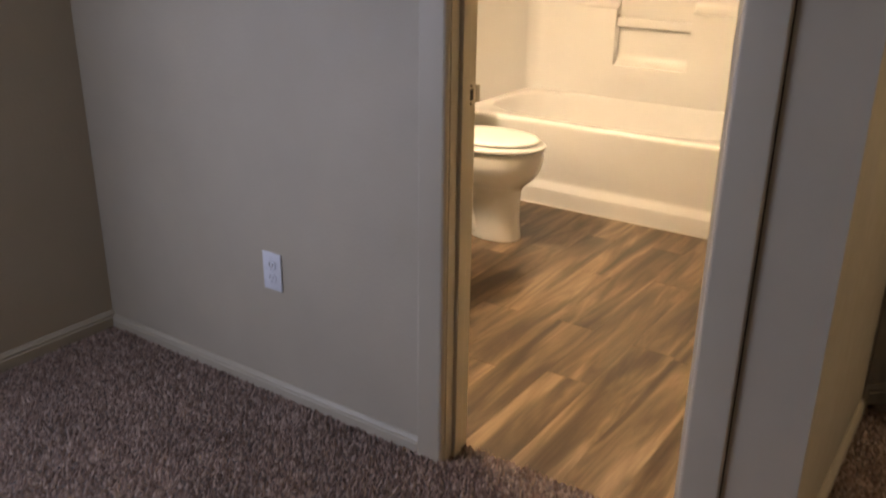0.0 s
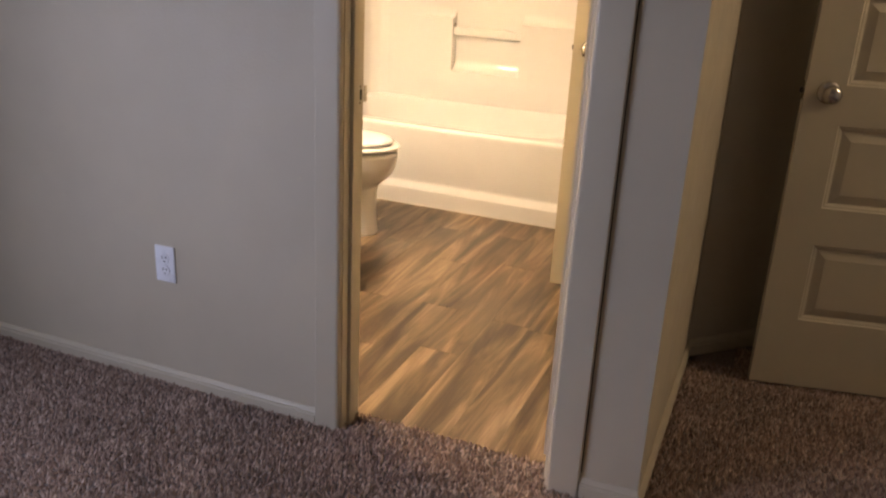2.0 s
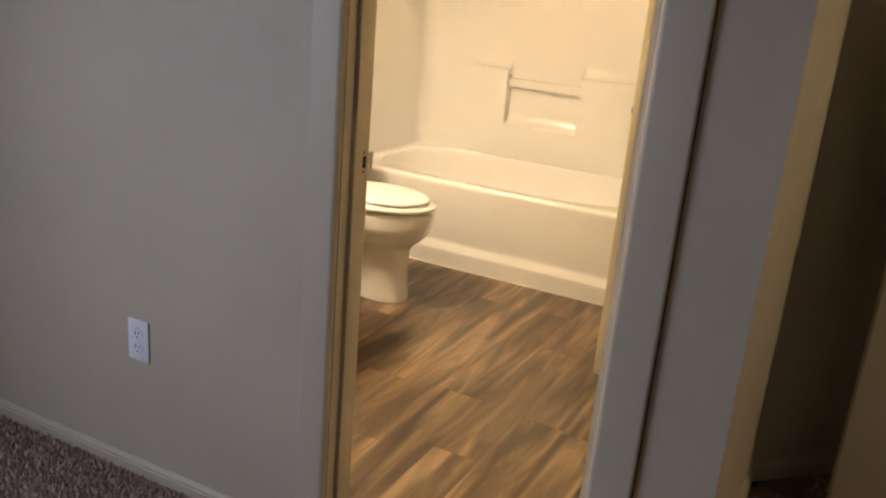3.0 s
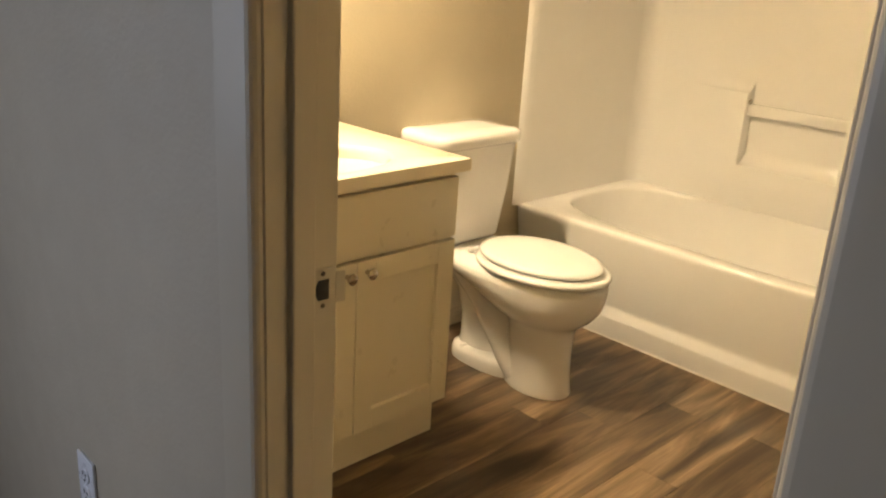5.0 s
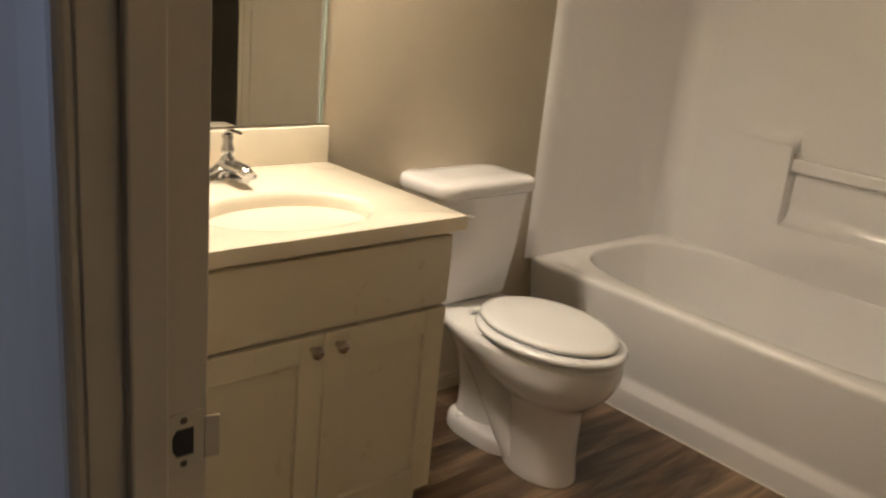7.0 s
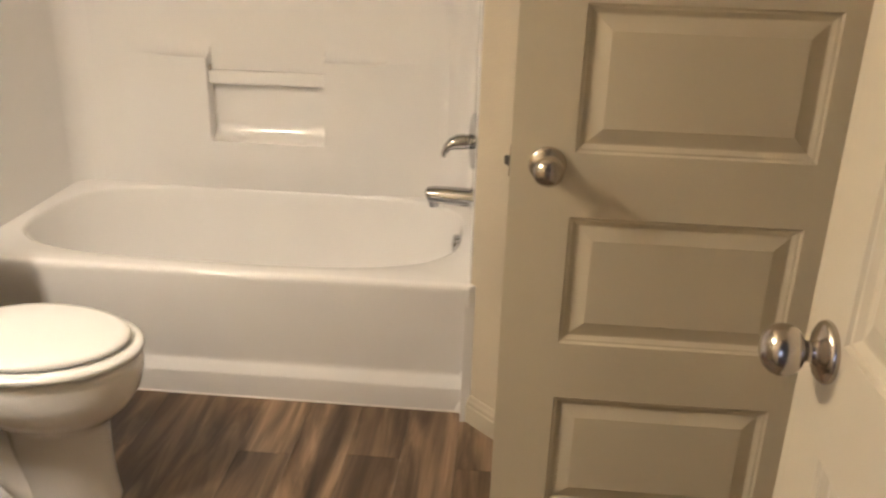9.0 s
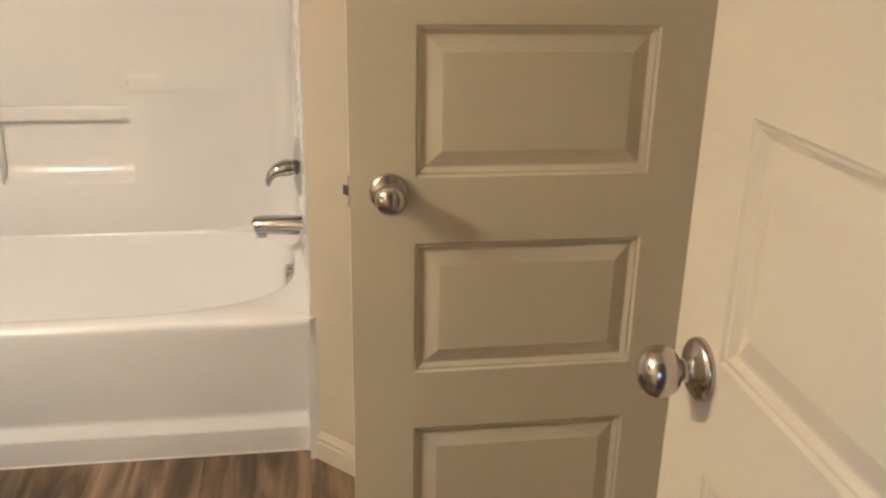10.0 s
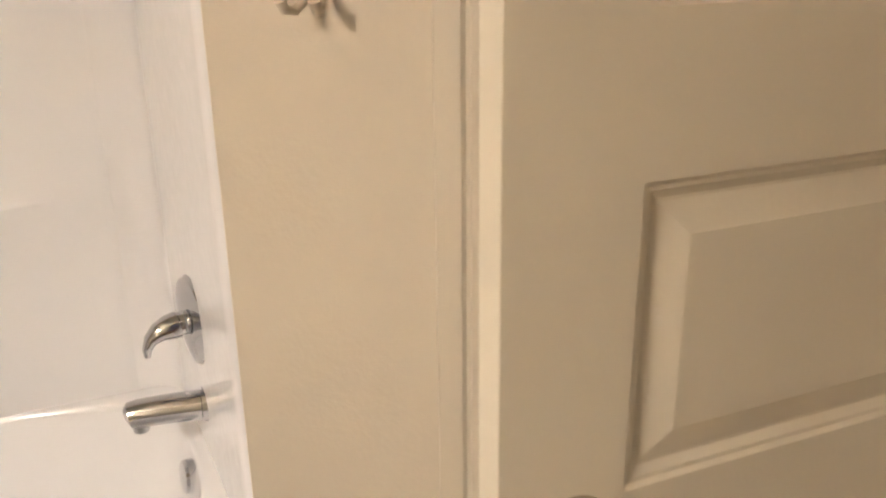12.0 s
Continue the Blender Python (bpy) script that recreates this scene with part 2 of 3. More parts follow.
structure("wall_angle_1", slab(0, A_LATCH - 0.02, 0, WT, 0, CEIL), wall_paint, "angled painted wall between tub and closet door", "wall")
structure("wall_angle_2", slab(A_HINGE + 0.02, A_END, 0, WT, 0, CEIL), wall_paint, "sliver of angled wall beside the closet door hinges", "wall")
structure("wall_angle_3", slab(A_LATCH - 0.02, A_HINGE + 0.02, 0, WT, HEAD + 0.02, CEIL), wall_paint, "angled wall above the closet door", "wall")

WIN_Y0, WIN_Y1, WIN_Z0, WIN_Z1 = -2.45, -1.05, 0.70, 1.90
structure("wall_west_1", box(XB - WT, XB, WIN_Y1, 0, 0, CEIL), wall_paint, "greige bedroom side wall in shade", "wall")
structure("wall_west_2", box(XB - WT, XB, BED_S, WIN_Y0, 0, CEIL), wall_paint, "greige bedroom wall beyond the window", "wall")
structure("wall_west_3", box(XB - WT, XB, WIN_Y0, WIN_Y1, 0, WIN_Z0), wall_paint, "greige wall below the bedroom window", "wall")
structure("wall_west_4", box(XB - WT, XB, WIN_Y0, WIN_Y1, WIN_Z1, CEIL), wall_paint, "greige wall above the bedroom window", "wall")
structure("wall_south", box(XB - WT, BED_E + WT, BED_S - WT, BED_S, 0, CEIL), wall_paint, "plain greige bedroom wall behind the walker", "wall")
structure("wall_east", box(BED_E, BED_E + WT, BED_S, 2.93, 0, CEIL), wall_paint, "plain greige bedroom side wall", "wall")
C_HINGE = (1.729, 1.030)
structure("wall_closet_front", box(C_HINGE[0] + 0.02, BED_E, 1.052, 1.052 + WT, 0, CEIL), wall_paint, "painted hall wall beside the closet door", "wall")
structure("wall_closet_head", box(0.921, C_HINGE[0] + 0.02, 1.056, 1.052 + WT, HEAD + 0.02, CEIL), wall_paint, "painted wall above the closet door", "wall")
structure("wall_closet_back", box(TUB_X + WT, BED_E, 2.93, 2.93 + WT, 0, CEIL), wall_paint, "painted back wall of the dark closet", "wall")

# ---- floors and ceiling ----
structure("floor_bedroom", box(XB - WT, BED_E, BED_S, 0.088, -0.06, 0.0), carpet_pile, "brown flecked cut-pile carpet base in the bedroom", "carpet")
structure("floor_hall", prism([(HALL_X, 0.088), (BED_E, 0.088), (BED_E, 2.93), (0.33, 2.93), (0.33, 2.11), (1.144, 1.2755), (HALL_X, HALL_Y - 0.001)], -0.06, 0.0), carpet_pile, "brown flecked carpet base in hall and closet", "carpet")
floor_bath = structure("floor_bath", prism([(XW, 0.088), (DOOR_W + 0.02, 0.088), (DOOR_W + 0.02, WT), (BATH_X, WT), (BATH_X, NOOK[1] - NOOK[0] + BATH_X), NOOK, (TUB_X, DG - TUB_X), (TUB_X, BACK_Y), (XW, BACK_Y)], -0.06, -0.006), subfloor_mat, "brown wood-look vinyl plank bathroom floor", "floor")
structure("ceiling", box(XB - WT, BED_E + WT, BED_S - WT, BACK_Y + 0.2, CEIL, CEIL + 0.1), ceiling_paint, "flat off-white textured ceiling", "ceiling")


# ---- trim ----
def baseboard(name, p0, p1, label, h=0.062):
    """A moulded board along the wall foot from p0 to p1; the room lies to the left of that way."""
    a, b = Vector((*p0, 0)), Vector((*p1, 0))
    d = (b - a).normalized()
    n = Vector((-d.y, d.x, 0))
    prof = [(0.0, 0), (0.013, 0), (0.013, h * 0.62), (0.0105, h * 0.66), (0.0105, h * 0.80), (0.007, h * 0.88), (0.0045, h * 0.97), (0.003, h), (0.0, h)]
    rings = [[q + n * o + Vector((0, 0, z)) for o, z in prof] for q in (a, b)]
    return structure(name, loft(rings), trim_paint, label, "baseboard")


baseboard("baseboard_1", (-0.083, 0), (XB, 0), "painted moulded baseboard along the bedroom wall", 0.048)
baseboard("baseboard_2", (XB, 0), (XB, BED_S), "painted moulded baseboard along the side wall")
baseboard("baseboard_3", (HALL_X, 0), (DOOR_W + 0.0967, 0), "short painted baseboard on the wall stub")
baseboard("baseboard_4", (HALL_X, HALL_Y), (HALL_X, -0.013), "painted baseboard along the hall wall")
baseboard("baseboard_5", NOOK_OUT, (HALL_X, HALL_Y), "baseboard of the dark angled hall wall")
baseboard("baseboard_6", along(A_LATCH - 0.062), along(0.0), "painted moulded baseboard beside the tub", 0.088)
baseboard("baseboard_7", (XW, 2.06), (XW, 1.14), "painted baseboard behind the toilet")
baseboard("baseboard_8", (BATH_X, 0.14), (BATH_X, 1.052), "painted baseboard behind the open door")


def casing_profile(w=0.062, d=0.016):
    return [(0, 0), (0, d * 0.55), (0.003, d * 0.75), (w * 0.18, d * 0.8), (w * 0.24, d * 0.62), (w * 0.32, d * 0.62), (w * 0.40, d * 0.9), (w * 0.8, d), (w - 0.004, d), (w, d * 0.7), (w, 0)]


def flat_profile(w=0.078, d=0.016):
    return [(0, 0), (0, d * 0.35), (0.002, d * 0.6), (0.005, d * 0.80), (0.010, d * 0.94), (0.018, d), (w - 0.004, d), (w - 0.001, d * 0.9), (w, d * 0.7), (w, 0)]


def wide_profile():
    return flat_profile(0.0885, 0.014)


def slim_profile():
    return casing_profile(0.055, 0.010)


def casing(name, base, across, out, h, label, profile=casing_profile):
    """An upright door casing: base point, the way across it (from the opening outwards), the way out of the wall."""
    b, a, o = Vector((*base, 0)), Vector((*across, 0)).normalized(), Vector((*out, 0)).normalized()
    rings = [[b + a * u + o * v + Vector((0, 0, z)) for u, v in profile()] for z in (0, h)]
    return structure(name, loft(rings), trim_paint, label, "door trim")


def head_casing(name, base, across, out, length, z, label):
    b, a, o = Vector((*base, 0)), Vector((*across, 0)).normalized(), Vector((*out, 0)).normalized()
    rings = [[b + a * s + o * v + Vector((0, 0, z + u)) for u, v in casing_profile()] for s in (0, length)]
    return structure(name, loft(rings), trim_paint, label, "door trim")


casing("trim_1", (-0.003, 0), (-1, 0), (0, -1), HEAD + 0.005, "painted casing at the latch side of the bathroom doorway", flat_profile)
casing("trim_2", (DOOR_W + 0.005, 0), (1, 0), (0, -1), HEAD + 0.005, "painted casing at the hinge side of the bathroom doorway", wide_profile)
# solid dark strip: the casing's joint with its corner shadow put into the colour
structure("trim_gap_shade", box(DOOR_W + 0.0937, DOOR_W + 0.0964, -0.0012, 0.0, 0.075, HEAD), dark_hole, "thin dark strip for the shaded joint beside the door casing", "joint")
head_casing("trim_3", (-0.081, 0), (1, 0), (0, -1), DOOR_W + 0.174, HEAD + 0.006, "painted casing above the bathroom doorway")
casing("trim_4", (-0.020, WT), (-1, 0), (0, 1), HEAD + 0.005, "painted inner casing of the bathroom doorway", slim_profile)
casing("trim_5", along(A_LATCH - 0.002), (-H_S, H_S), (-H_S, -H_S), HEAD + 0.005, "painted casing of the closet door on the angled wall")
casing("trim_6", along(A_HINGE + 0.002), (H_S, -H_S), (-H_S, -H_S), HEAD + 0.005, "painted casing beside the closet door hinges")

# jambs of the bathroom doorway with their stops
structure("door_jamb_1", box(-0.0195, 0, 0, WT, 0, HEAD, 0.0015, 1), trim_paint, "painted door jamb with the strike plate", "door jamb")
structure("door_stop_1", box(-0.002, 0.011, 0.032, 0.066, 0, HEAD - 0.012, 0.003, 2), trim_paint, "painted stop moulding on the jamb", "door stop")
structure("door_jamb_2", box(DOOR_W, DOOR_W + 0.0195, 0, WT, 0, HEAD, 0.0015, 1), trim_paint, "painted hinge jamb of the bathroom doorway", "door jamb")
structure("door_stop_2", box(DOOR_W - 0.011, DOOR_W + 0.002, 0.032, 0.066, 0, HEAD - 0.012, 0.003, 2), trim_paint, "painted stop moulding on the hinge jamb", "door stop")
structure("door_jamb_3", box(0, DOOR_W, 0, WT, HEAD, HEAD + 0.0195), trim_paint, "painted head jamb of the bathroom doorway", "door jamb")
structure("door_jamb_4", slab(A_LATCH - 0.0195, A_LATCH, 0, WT, 0, HEAD), trim_paint, "painted latch jamb of the closet doorway", "door jamb")
structure("door_jamb_5", slab(A_HINGE, A_HINGE + 0.0195, 0, WT, 0, HEAD), trim_paint, "painted hinge jamb of the closet doorway", "door jamb")
structure("door_jamb_6", box(C_HINGE[0], C_HINGE[0] + 0.0195, 1.052, 1.052 + WT, 0, HEAD), trim_paint, "painted hinge jamb of the hall closet", "door jamb")

# ---- window of the bedroom ----
win = thing("window_1", pose(XB - 0.06, (WIN_Y0 + WIN_Y1) / 2, WIN_Z0), "white vinyl bedroom window letting in cool daylight", "window", "", "structure")
ww, wh = (WIN_Y1 - WIN_Y0) / 2, WIN_Z1 - WIN_Z0
fr = box(-0.04, 0.04, -ww, ww, 0, 0.05)
box(-0.04, 0.04, -ww, ww, wh - 0.05, wh, 0, 2, fr)
box(-0.04, 0.04, -ww, -ww + 0.05, 0.05, wh - 0.05, 0, 2, fr)
box(-0.04, 0.04, ww - 0.05, ww, 0.05, wh - 0.05, 0, 2, fr)
box(-0.03, 0.03, -0.025, 0.025, 0.05, wh - 0.05, 0, 2, fr)
part("window_frame", fr, window_white, win)
for y0, y1 in ((-ww + 0.05, -0.025), (0.025, ww - 0.05)):
    pane = part("pane", box(-0.004, 0.004, y0, y1, 0.05, wh - 0.05), glass, win)
    pane.visible_shadow = False


# ---- doors ----
def knob(parent, x, z, side, mat=nickel, label="satin nickel ball knob"):
    """A ball knob on a rosette; side -1 or 1 is the face of the door that it stands on."""
    prof = [(0.0, 0), (0.0335, 0.0), (0.0345, 0.003), (0.033, 0.007), (0.029, 0.010), (0.017, 0.013), (0.0125, 0.017), (0.0115, 0.022), (0.0125, 0.026), (0.018, 0.029),
            (0.0235, 0.033), (0.0268, 0.039), (0.0282, 0.046), (0.0275, 0.053), (0.0245, 0.060), (0.019, 0.0655), (0.011, 0.069), (0.0, 0.070)]
    m = pose(x, side * 0.0175, z, -90 * side, 0, 0)
    return part("knob", turned(lathe(prof, 36), m), mat, parent, label, 50)


def panel_mesh(x0, x1, z0, z1, half):
    """A raised panel, both faces: a slope down to a groove, then a bevel back up to the field."""
    steps = [(0.0, 0.0), (0.004, 0.0035), (0.008, 0.0042), (0.016, 0.0092), (0.019, 0.0095), (0.044, 0.003), (0.046, 0.0022)]
    bm = bmesh.new()
    ends = []
    for side in (-1, 1):
        rings = [[bm.verts.new((x, side * (half - d), z)) for x, z in ((x0 + o, z0 + o), (x1 - o, z0 + o), (x1 - o, z1 - o), (x0 + o, z1 - o))] for o, d in steps]
        for a, b in zip(rings, rings[1:]):
            for k in range(4):
                bm.faces.new((a[k], a[(k + 1) % 4], b[(k + 1) % 4], b[k]))
        bm.faces.new(rings[-1])
        ends.append(rings[0])
    for k in range(4):
        bm.faces.new((ends[0][k], ends[0][(k + 1) % 4], ends[1][(k + 1) % 4], ends[1][k]))
    bmesh.ops.recalc_face_normals(bm, faces=bm.faces)
    return bm


def panel_door(name, m, width, flip, label, hinges=(0.27, 1.115, 1.92), knob_label="satin nickel ball knob", stile=0.115, tall=0.262):
    """A five-panel moulded door; its hinge edge at x = 0, its latch edge at x = width, foot at z = 0.012."""
    half, top = 0.0175, 2.160
    door = thing(name, m, label, "door", "", "structure")
    z0 = 0.012
    rails = [z0, 0.253, 0.637, 1.021, 1.405, 1.789]
    body = box(0, stile, -half, half, z0, top, 0, 1)
    box(width - stile, width, -half, half, z0, top, 0, 1, body)
    lows = [z0] + [r + tall for r in rails[1:]]
    highs = rails[1:] + [top]
    for a, b in zip(lows, highs):
        box(stile, width - stile, -half, half, a, b, 0, 1, body)
    part("leaf", body, door_paint, door, "", 30)
    for r in rails[1:]:
        part("panel", panel_mesh(stile, width - stile, r, r + tall, half), door_paint, door, "", 20)
    for side in (-1, 1):
        knob(door, width - 0.068, 0.997, side, nickel, knob_label)
    latch = box(width - 0.001, width + 0.002, -0.0125, 0.0125, 0.969, 1.025, 0.001, 1)
    part("latch_plate", latch, nickel, door)
    part("latch_bolt", prism([(width + 0.002, -0.007), (width + 0.011, -0.007), (width + 0.003, 0.007), (width + 0.002, 0.007)], 0.988, 1.005), dark_metal, door, "dark latch bolt")
    for h in hinges:
        hg = box(-0.0015, 0.0, -half + 0.001, half, h - 0.045, h + 0.045)
        hg = join(hg, turned(lathe([(0.0, -0.046), (0.0062, -0.046), (0.0062, 0.046), (0.004, 0.050), (0.0, 0.050)], 14), pose(-0.003, flip * (half + 0.004), h)))
        part("hinge", hg, door_paint, door, "hinge painted over with the door")
    return door


# closet door on the angled wall, half open into the bathroom
panel_door("door_1", pose(0.895, 1.402 + 0.0175, 0, 0, 0, 180), 0.655, 1, "cream five-panel closet door standing half open")
# bathroom door, swung right back beside the doorway
panel_door("door_2", pose(0.599, 0.130, 0, 0, 0, 90), 0.656, -1, "cream five-panel bathroom door swung open inward", stile=0.101, tall=0.250)
# hall closet door, ajar over a dark closet
panel_door("door_3", pose(C_HINGE[0], C_HINGE[1], 0, 0, 0, 180 + 11.4), 0.655, 1, "white five-panel closet door ajar, dark behind")
# strike plate on the latch jamb
strike = thing("strike_plate", pose(0.0, 0.083, 0.977), "painted metal strike plate with a dark latch hole", "strike plate")
sp = box(0.0, 0.0018, -0.016, 0.019, -0.029, 0.029, 0.0008, 1)
sp = join(sp, turned(box(0.0, 0.0018, 0.019, 0.033, -0.021, 0.021, 0.0008, 1), pose(-0.0005, 0, 0, 0, 0, -8)))
part("plate", sp, trim_paint, strike)
part("latch_hole", turned(prism([(-0.011, -0.006), (-0.007, -0.0135), (0.009, -0.0135), (0.009, 0.0135), (-0.007, 0.0135), (-0.011, 0.006)], 0.0012, 0.0024), Matrix(((0, 0, 1, 0), (1, 0, 0, 0), (0, 1, 0, 0), (0, 0, 0, 1)))), dark_hole, strike, "dark latch hole")
for z in (-0.0215, 0.0215):
    part("screw", turned(lathe([(0, 0), (0.0036, 0), (0.003, 0.0012), (0, 0.0013)], 10), pose(0.0016, 0.0, z, 0, 90, 0)), dark_metal, strike, "small dark screw")

# ---- outlet ----
outlet = thing("wall_outlet", pose(-0.606, 0, 0.408), "white plastic duplex outlet plate on the wall", "outlet")
part("cover_plate", box(-0.036, 0.036, -0.006, 0, -0.058, 0.058, 0.0025, 2), outlet_white, outlet)
for z in (-0.0195, 0.0195):
    soc = part("socket", turned(lathe([(0, 0), (0.0168, 0), (0.0168, 0.002), (0.0160, 0.0028), (0, 0.0028)], 28), pose(0, -0.0055, z, 90, 0, 0)), outlet_white, outlet)
    for x, hh in ((-0.0063, 0.0045), (0.0063, 0.0036)):
        part("slot", box(x - 0.0011, x + 0.0011, -0.0092, -0.0082, z + 0.003 - hh, z + 0.003 + hh), dark_hole, soc, "dark slot")
    part("slot", box(-0.0024, 0.0024, -0.0092, -0.0082, z - 0.0115, z - 0.0075, 0.0004, 1), dark_hole, soc, "dark ground hole")
part("screw", turned(lathe([(0, 0), (0.003, 0), (0.0024, 0.0012), (0, 0.0012)], 10), pose(0, -0.0058, 0, 90, 0, 0)), outlet_white, outlet)

# ---- vanity ----
V0, V1, VF = 0.423, 1.133, -0.788       # ends along the wall, front of the doors
vanity = thing("vanity_cabinet", pose(XW, (V0 + V1) / 2, 0), "cream shaker vanity cabinet with two doors", "cabinet")
vy, vd = (V1 - V0) / 2, VF - XW
part("body", box(0.002, vd - 0.02, -vy, vy, 0.120, 0.832, 0.0015, 1), cabinet_paint, vanity)
part("toe_kick", box(0.002, vd - 0.046, -vy + 0.012, vy - 0.012, 0, 0.1195), cabinet_paint, vanity)


def shaker(parent, name, y0, y1, z0, z1, x, rail=0.062):
    """A shaker front: a flat frame with a recessed panel."""
    fb = box(x - 0.019, x, y0, y0 + rail, z0, z1, 0.0015, 1)
    box(x - 0.019, x, y1 - rail, y1, z0, z1, 0.0015, 1, fb)
    box(x - 0.019, x, y0 + rail, y1 - rail, z0, z0 + rail, 0.0012, 1, fb)
    box(x - 0.019, x, y0 + rail, y1 - rail, z1 - rail, z1, 0.0012, 1, fb)
    front = part(name, fb, cabinet_paint, parent, "", 30)
    part("panel", box(x - 0.018, x - 0.012, y0 + rail - 0.002, y1 - rail + 0.002, z0 + rail - 0.002, z1 - rail + 0.002), cabinet_paint, front)
    return front


part("drawer_front", box(vd - 0.019, vd, -vy + 0.006, vy - 0.004, 0.642, 0.812, 0.002, 2), cabinet_paint, vanity)
MID = 0.778 - (V0 + V1) / 2
for y0, y1, ky in ((-vy + 0.006, MID - 0.0015, MID - 0.033), (MID + 0.0015, vy - 0.004, MID + 0.033)):
    leaf = shaker(vanity, "door", y0, y1, 0.128, 0.631, vd)
    part("knob", turned(lathe([(0, 0), (0.007, 0), (0.0058, 0.004), (0.0052, 0.011), (0.008, 0.015), (0.0142, 0.019), (0.0155, 0.023), (0.0145, 0.027), (0.009, 0.0295), (0, 0.030)], 24), pose(vd, ky, 0.600, 0, 90, 0)), nickel, leaf, "round satin nickel knob")

# worktop with its oval basin and backsplash
top_thing = thing("sink_counter", pose(XW, (V0 + V1) / 2, 0.833), "cream cultured-marble vanity top with oval basin", "countertop")
TX, TY, TT = 0.615, vy + 0.012, 0.034


def basin_top():
    n = 64
    cx, cy, a, b = 0.415, 0.0, 0.142, 0.205
    bm = bmesh.new()
    hole = [(cx + a * math.cos(2 * math.pi * k / n), cy + b * math.sin(2 * math.pi * k / n)) for k in range(n)]
    outer = []
    for x, y in hole:                   # the same bearings on the slab's edge
        dx, dy = x - cx, y - cy
        f = min((TX - cx if dx > 0 else cx - 0.002) / max(abs(dx), 1e-6), (TY if dy > 0 else TY) / max(abs(dy), 1e-6))
        outer.append((cx + dx * f, cy + dy * f))
    for corner in ((TX, TY), (TX, -TY), (0.002, TY), (0.002, -TY)):
        k = min(range(n), key=lambda i: (outer[i][0] - corner[0]) ** 2 + (outer[i][1] - corner[1]) ** 2)
        outer[k] = corner
    rings = [[(x, y, 0) for x, y in outer], [(x, y, TT - 0.006) for x, y in outer]]
    rings.append([(cx + (x - cx) * 0.994, y * 0.996, TT - 0.001) for x, y in outer])
    rings.append([(cx + (x - cx) * 0.985, y * 0.990, TT) for x, y in outer])
    for s, z in ((1.10, TT), (1.06, TT - 0.001), (1.02, TT - 0.005), (0.985, TT - 0.016), (0.955, TT - 0.050), (0.90, TT - 0.095), (0.80, TT - 0.132), (0.62, TT - 0.156), (0.38, TT - 0.166), (0.12, TT - 0.169)):
        rings.append([(cx + (x - cx) * s, y * s, z) for x, y in hole])
    return loft(rings)


part("worktop", basin_top(), marble_top, top_thing, "", 40)
part("drain", turned(lathe([(0, 0), (0.022, 0), (0.022, 0.003), (0.016, 0.004), (0, 0.003)], 24), pose(0.415, 0, TT - 0.168)), chrome, top_thing, "chrome drain")
part("backsplash", box(0.002, 0.022, -TY, TY, TT - 0.002, TT + 0.102, 0.004, 3), marble_top, top_thing)

# faucet
fau = thing("vanity_faucet", pose(XW + 0.125, 0.778, 0.867), "chrome single-lever centerset faucet on the vanity", "faucet")


def slot_ring(half, r, z, n=36):
    """A slot-shaped ring about the faucet's axis, its long way along the wall."""
    return [(r * math.cos(a), math.copysign(half, math.sin(a)) + r * math.sin(a), z) for a in [2 * math.pi * (k + 0.5) / n for k in range(n)]]


part("base", loft([slot_ring(0.052, 0.027, 0.0), slot_ring(0.052, 0.028, 0.006), slot_ring(0.050, 0.026, 0.014), slot_ring(0.036, 0.025, 0.022), slot_ring(0.016, 0.025, 0.032), slot_ring(0.006, 0.022, 0.042)]), chrome, fau, "", 50)
part("spout", tube([(-0.020, 0, 0.030), (0.010, 0, 0.036), (0.045, 0, 0.040), (0.080, 0, 0.041), (0.100, 0, 0.038), (0.108, 0, 0.034)], [0.022, 0.029, 0.024, 0.021, 0.019, 0.014], 20, 0.72), chrome, fau)
part("aerator", turned(lathe([(0, 0), (0.010, 0), (0.011, 0.014), (0, 0.014)], 16), pose(0.092, 0, 0.014)), chrome, fau)
part("stem", lathe([(0, 0.036), (0.021, 0.036), (0.020, 0.050), (0.015, 0.058), (0.012, 0.062), (0.016, 0.068), (0.0165, 0.078), (0.013, 0.086), (0.0115, 0.098), (0.013, 0.108), (0.011, 0.114), (0.0, 0.116)], 24), chrome, fau)
part("lever", tube([(-0.014, 0, 0.102), (-0.004, 0, 0.116), (0.016, 0, 0.124), (0.040, 0, 0.127), (0.062, 0, 0.127)], [0.009, 0.013, 0.012, 0.010, 0.006], 14, 0.42), chrome, fau)

# mirror
mirror = thing("wall_mirror", pose(XW, 0.742, 0.975), "frameless plate mirror over the vanity", "mirror")
part("glass", box(0.002, 0.0075, -0.36, 0.374, 0.0, 0.80), mirror_glass, mirror)
part("edge_strip", box(0.002, 0.0085, 0.375, 0.385, 0.0, 0.80, 0.001, 1), mirror_edge, mirror, "pale green glass edge")

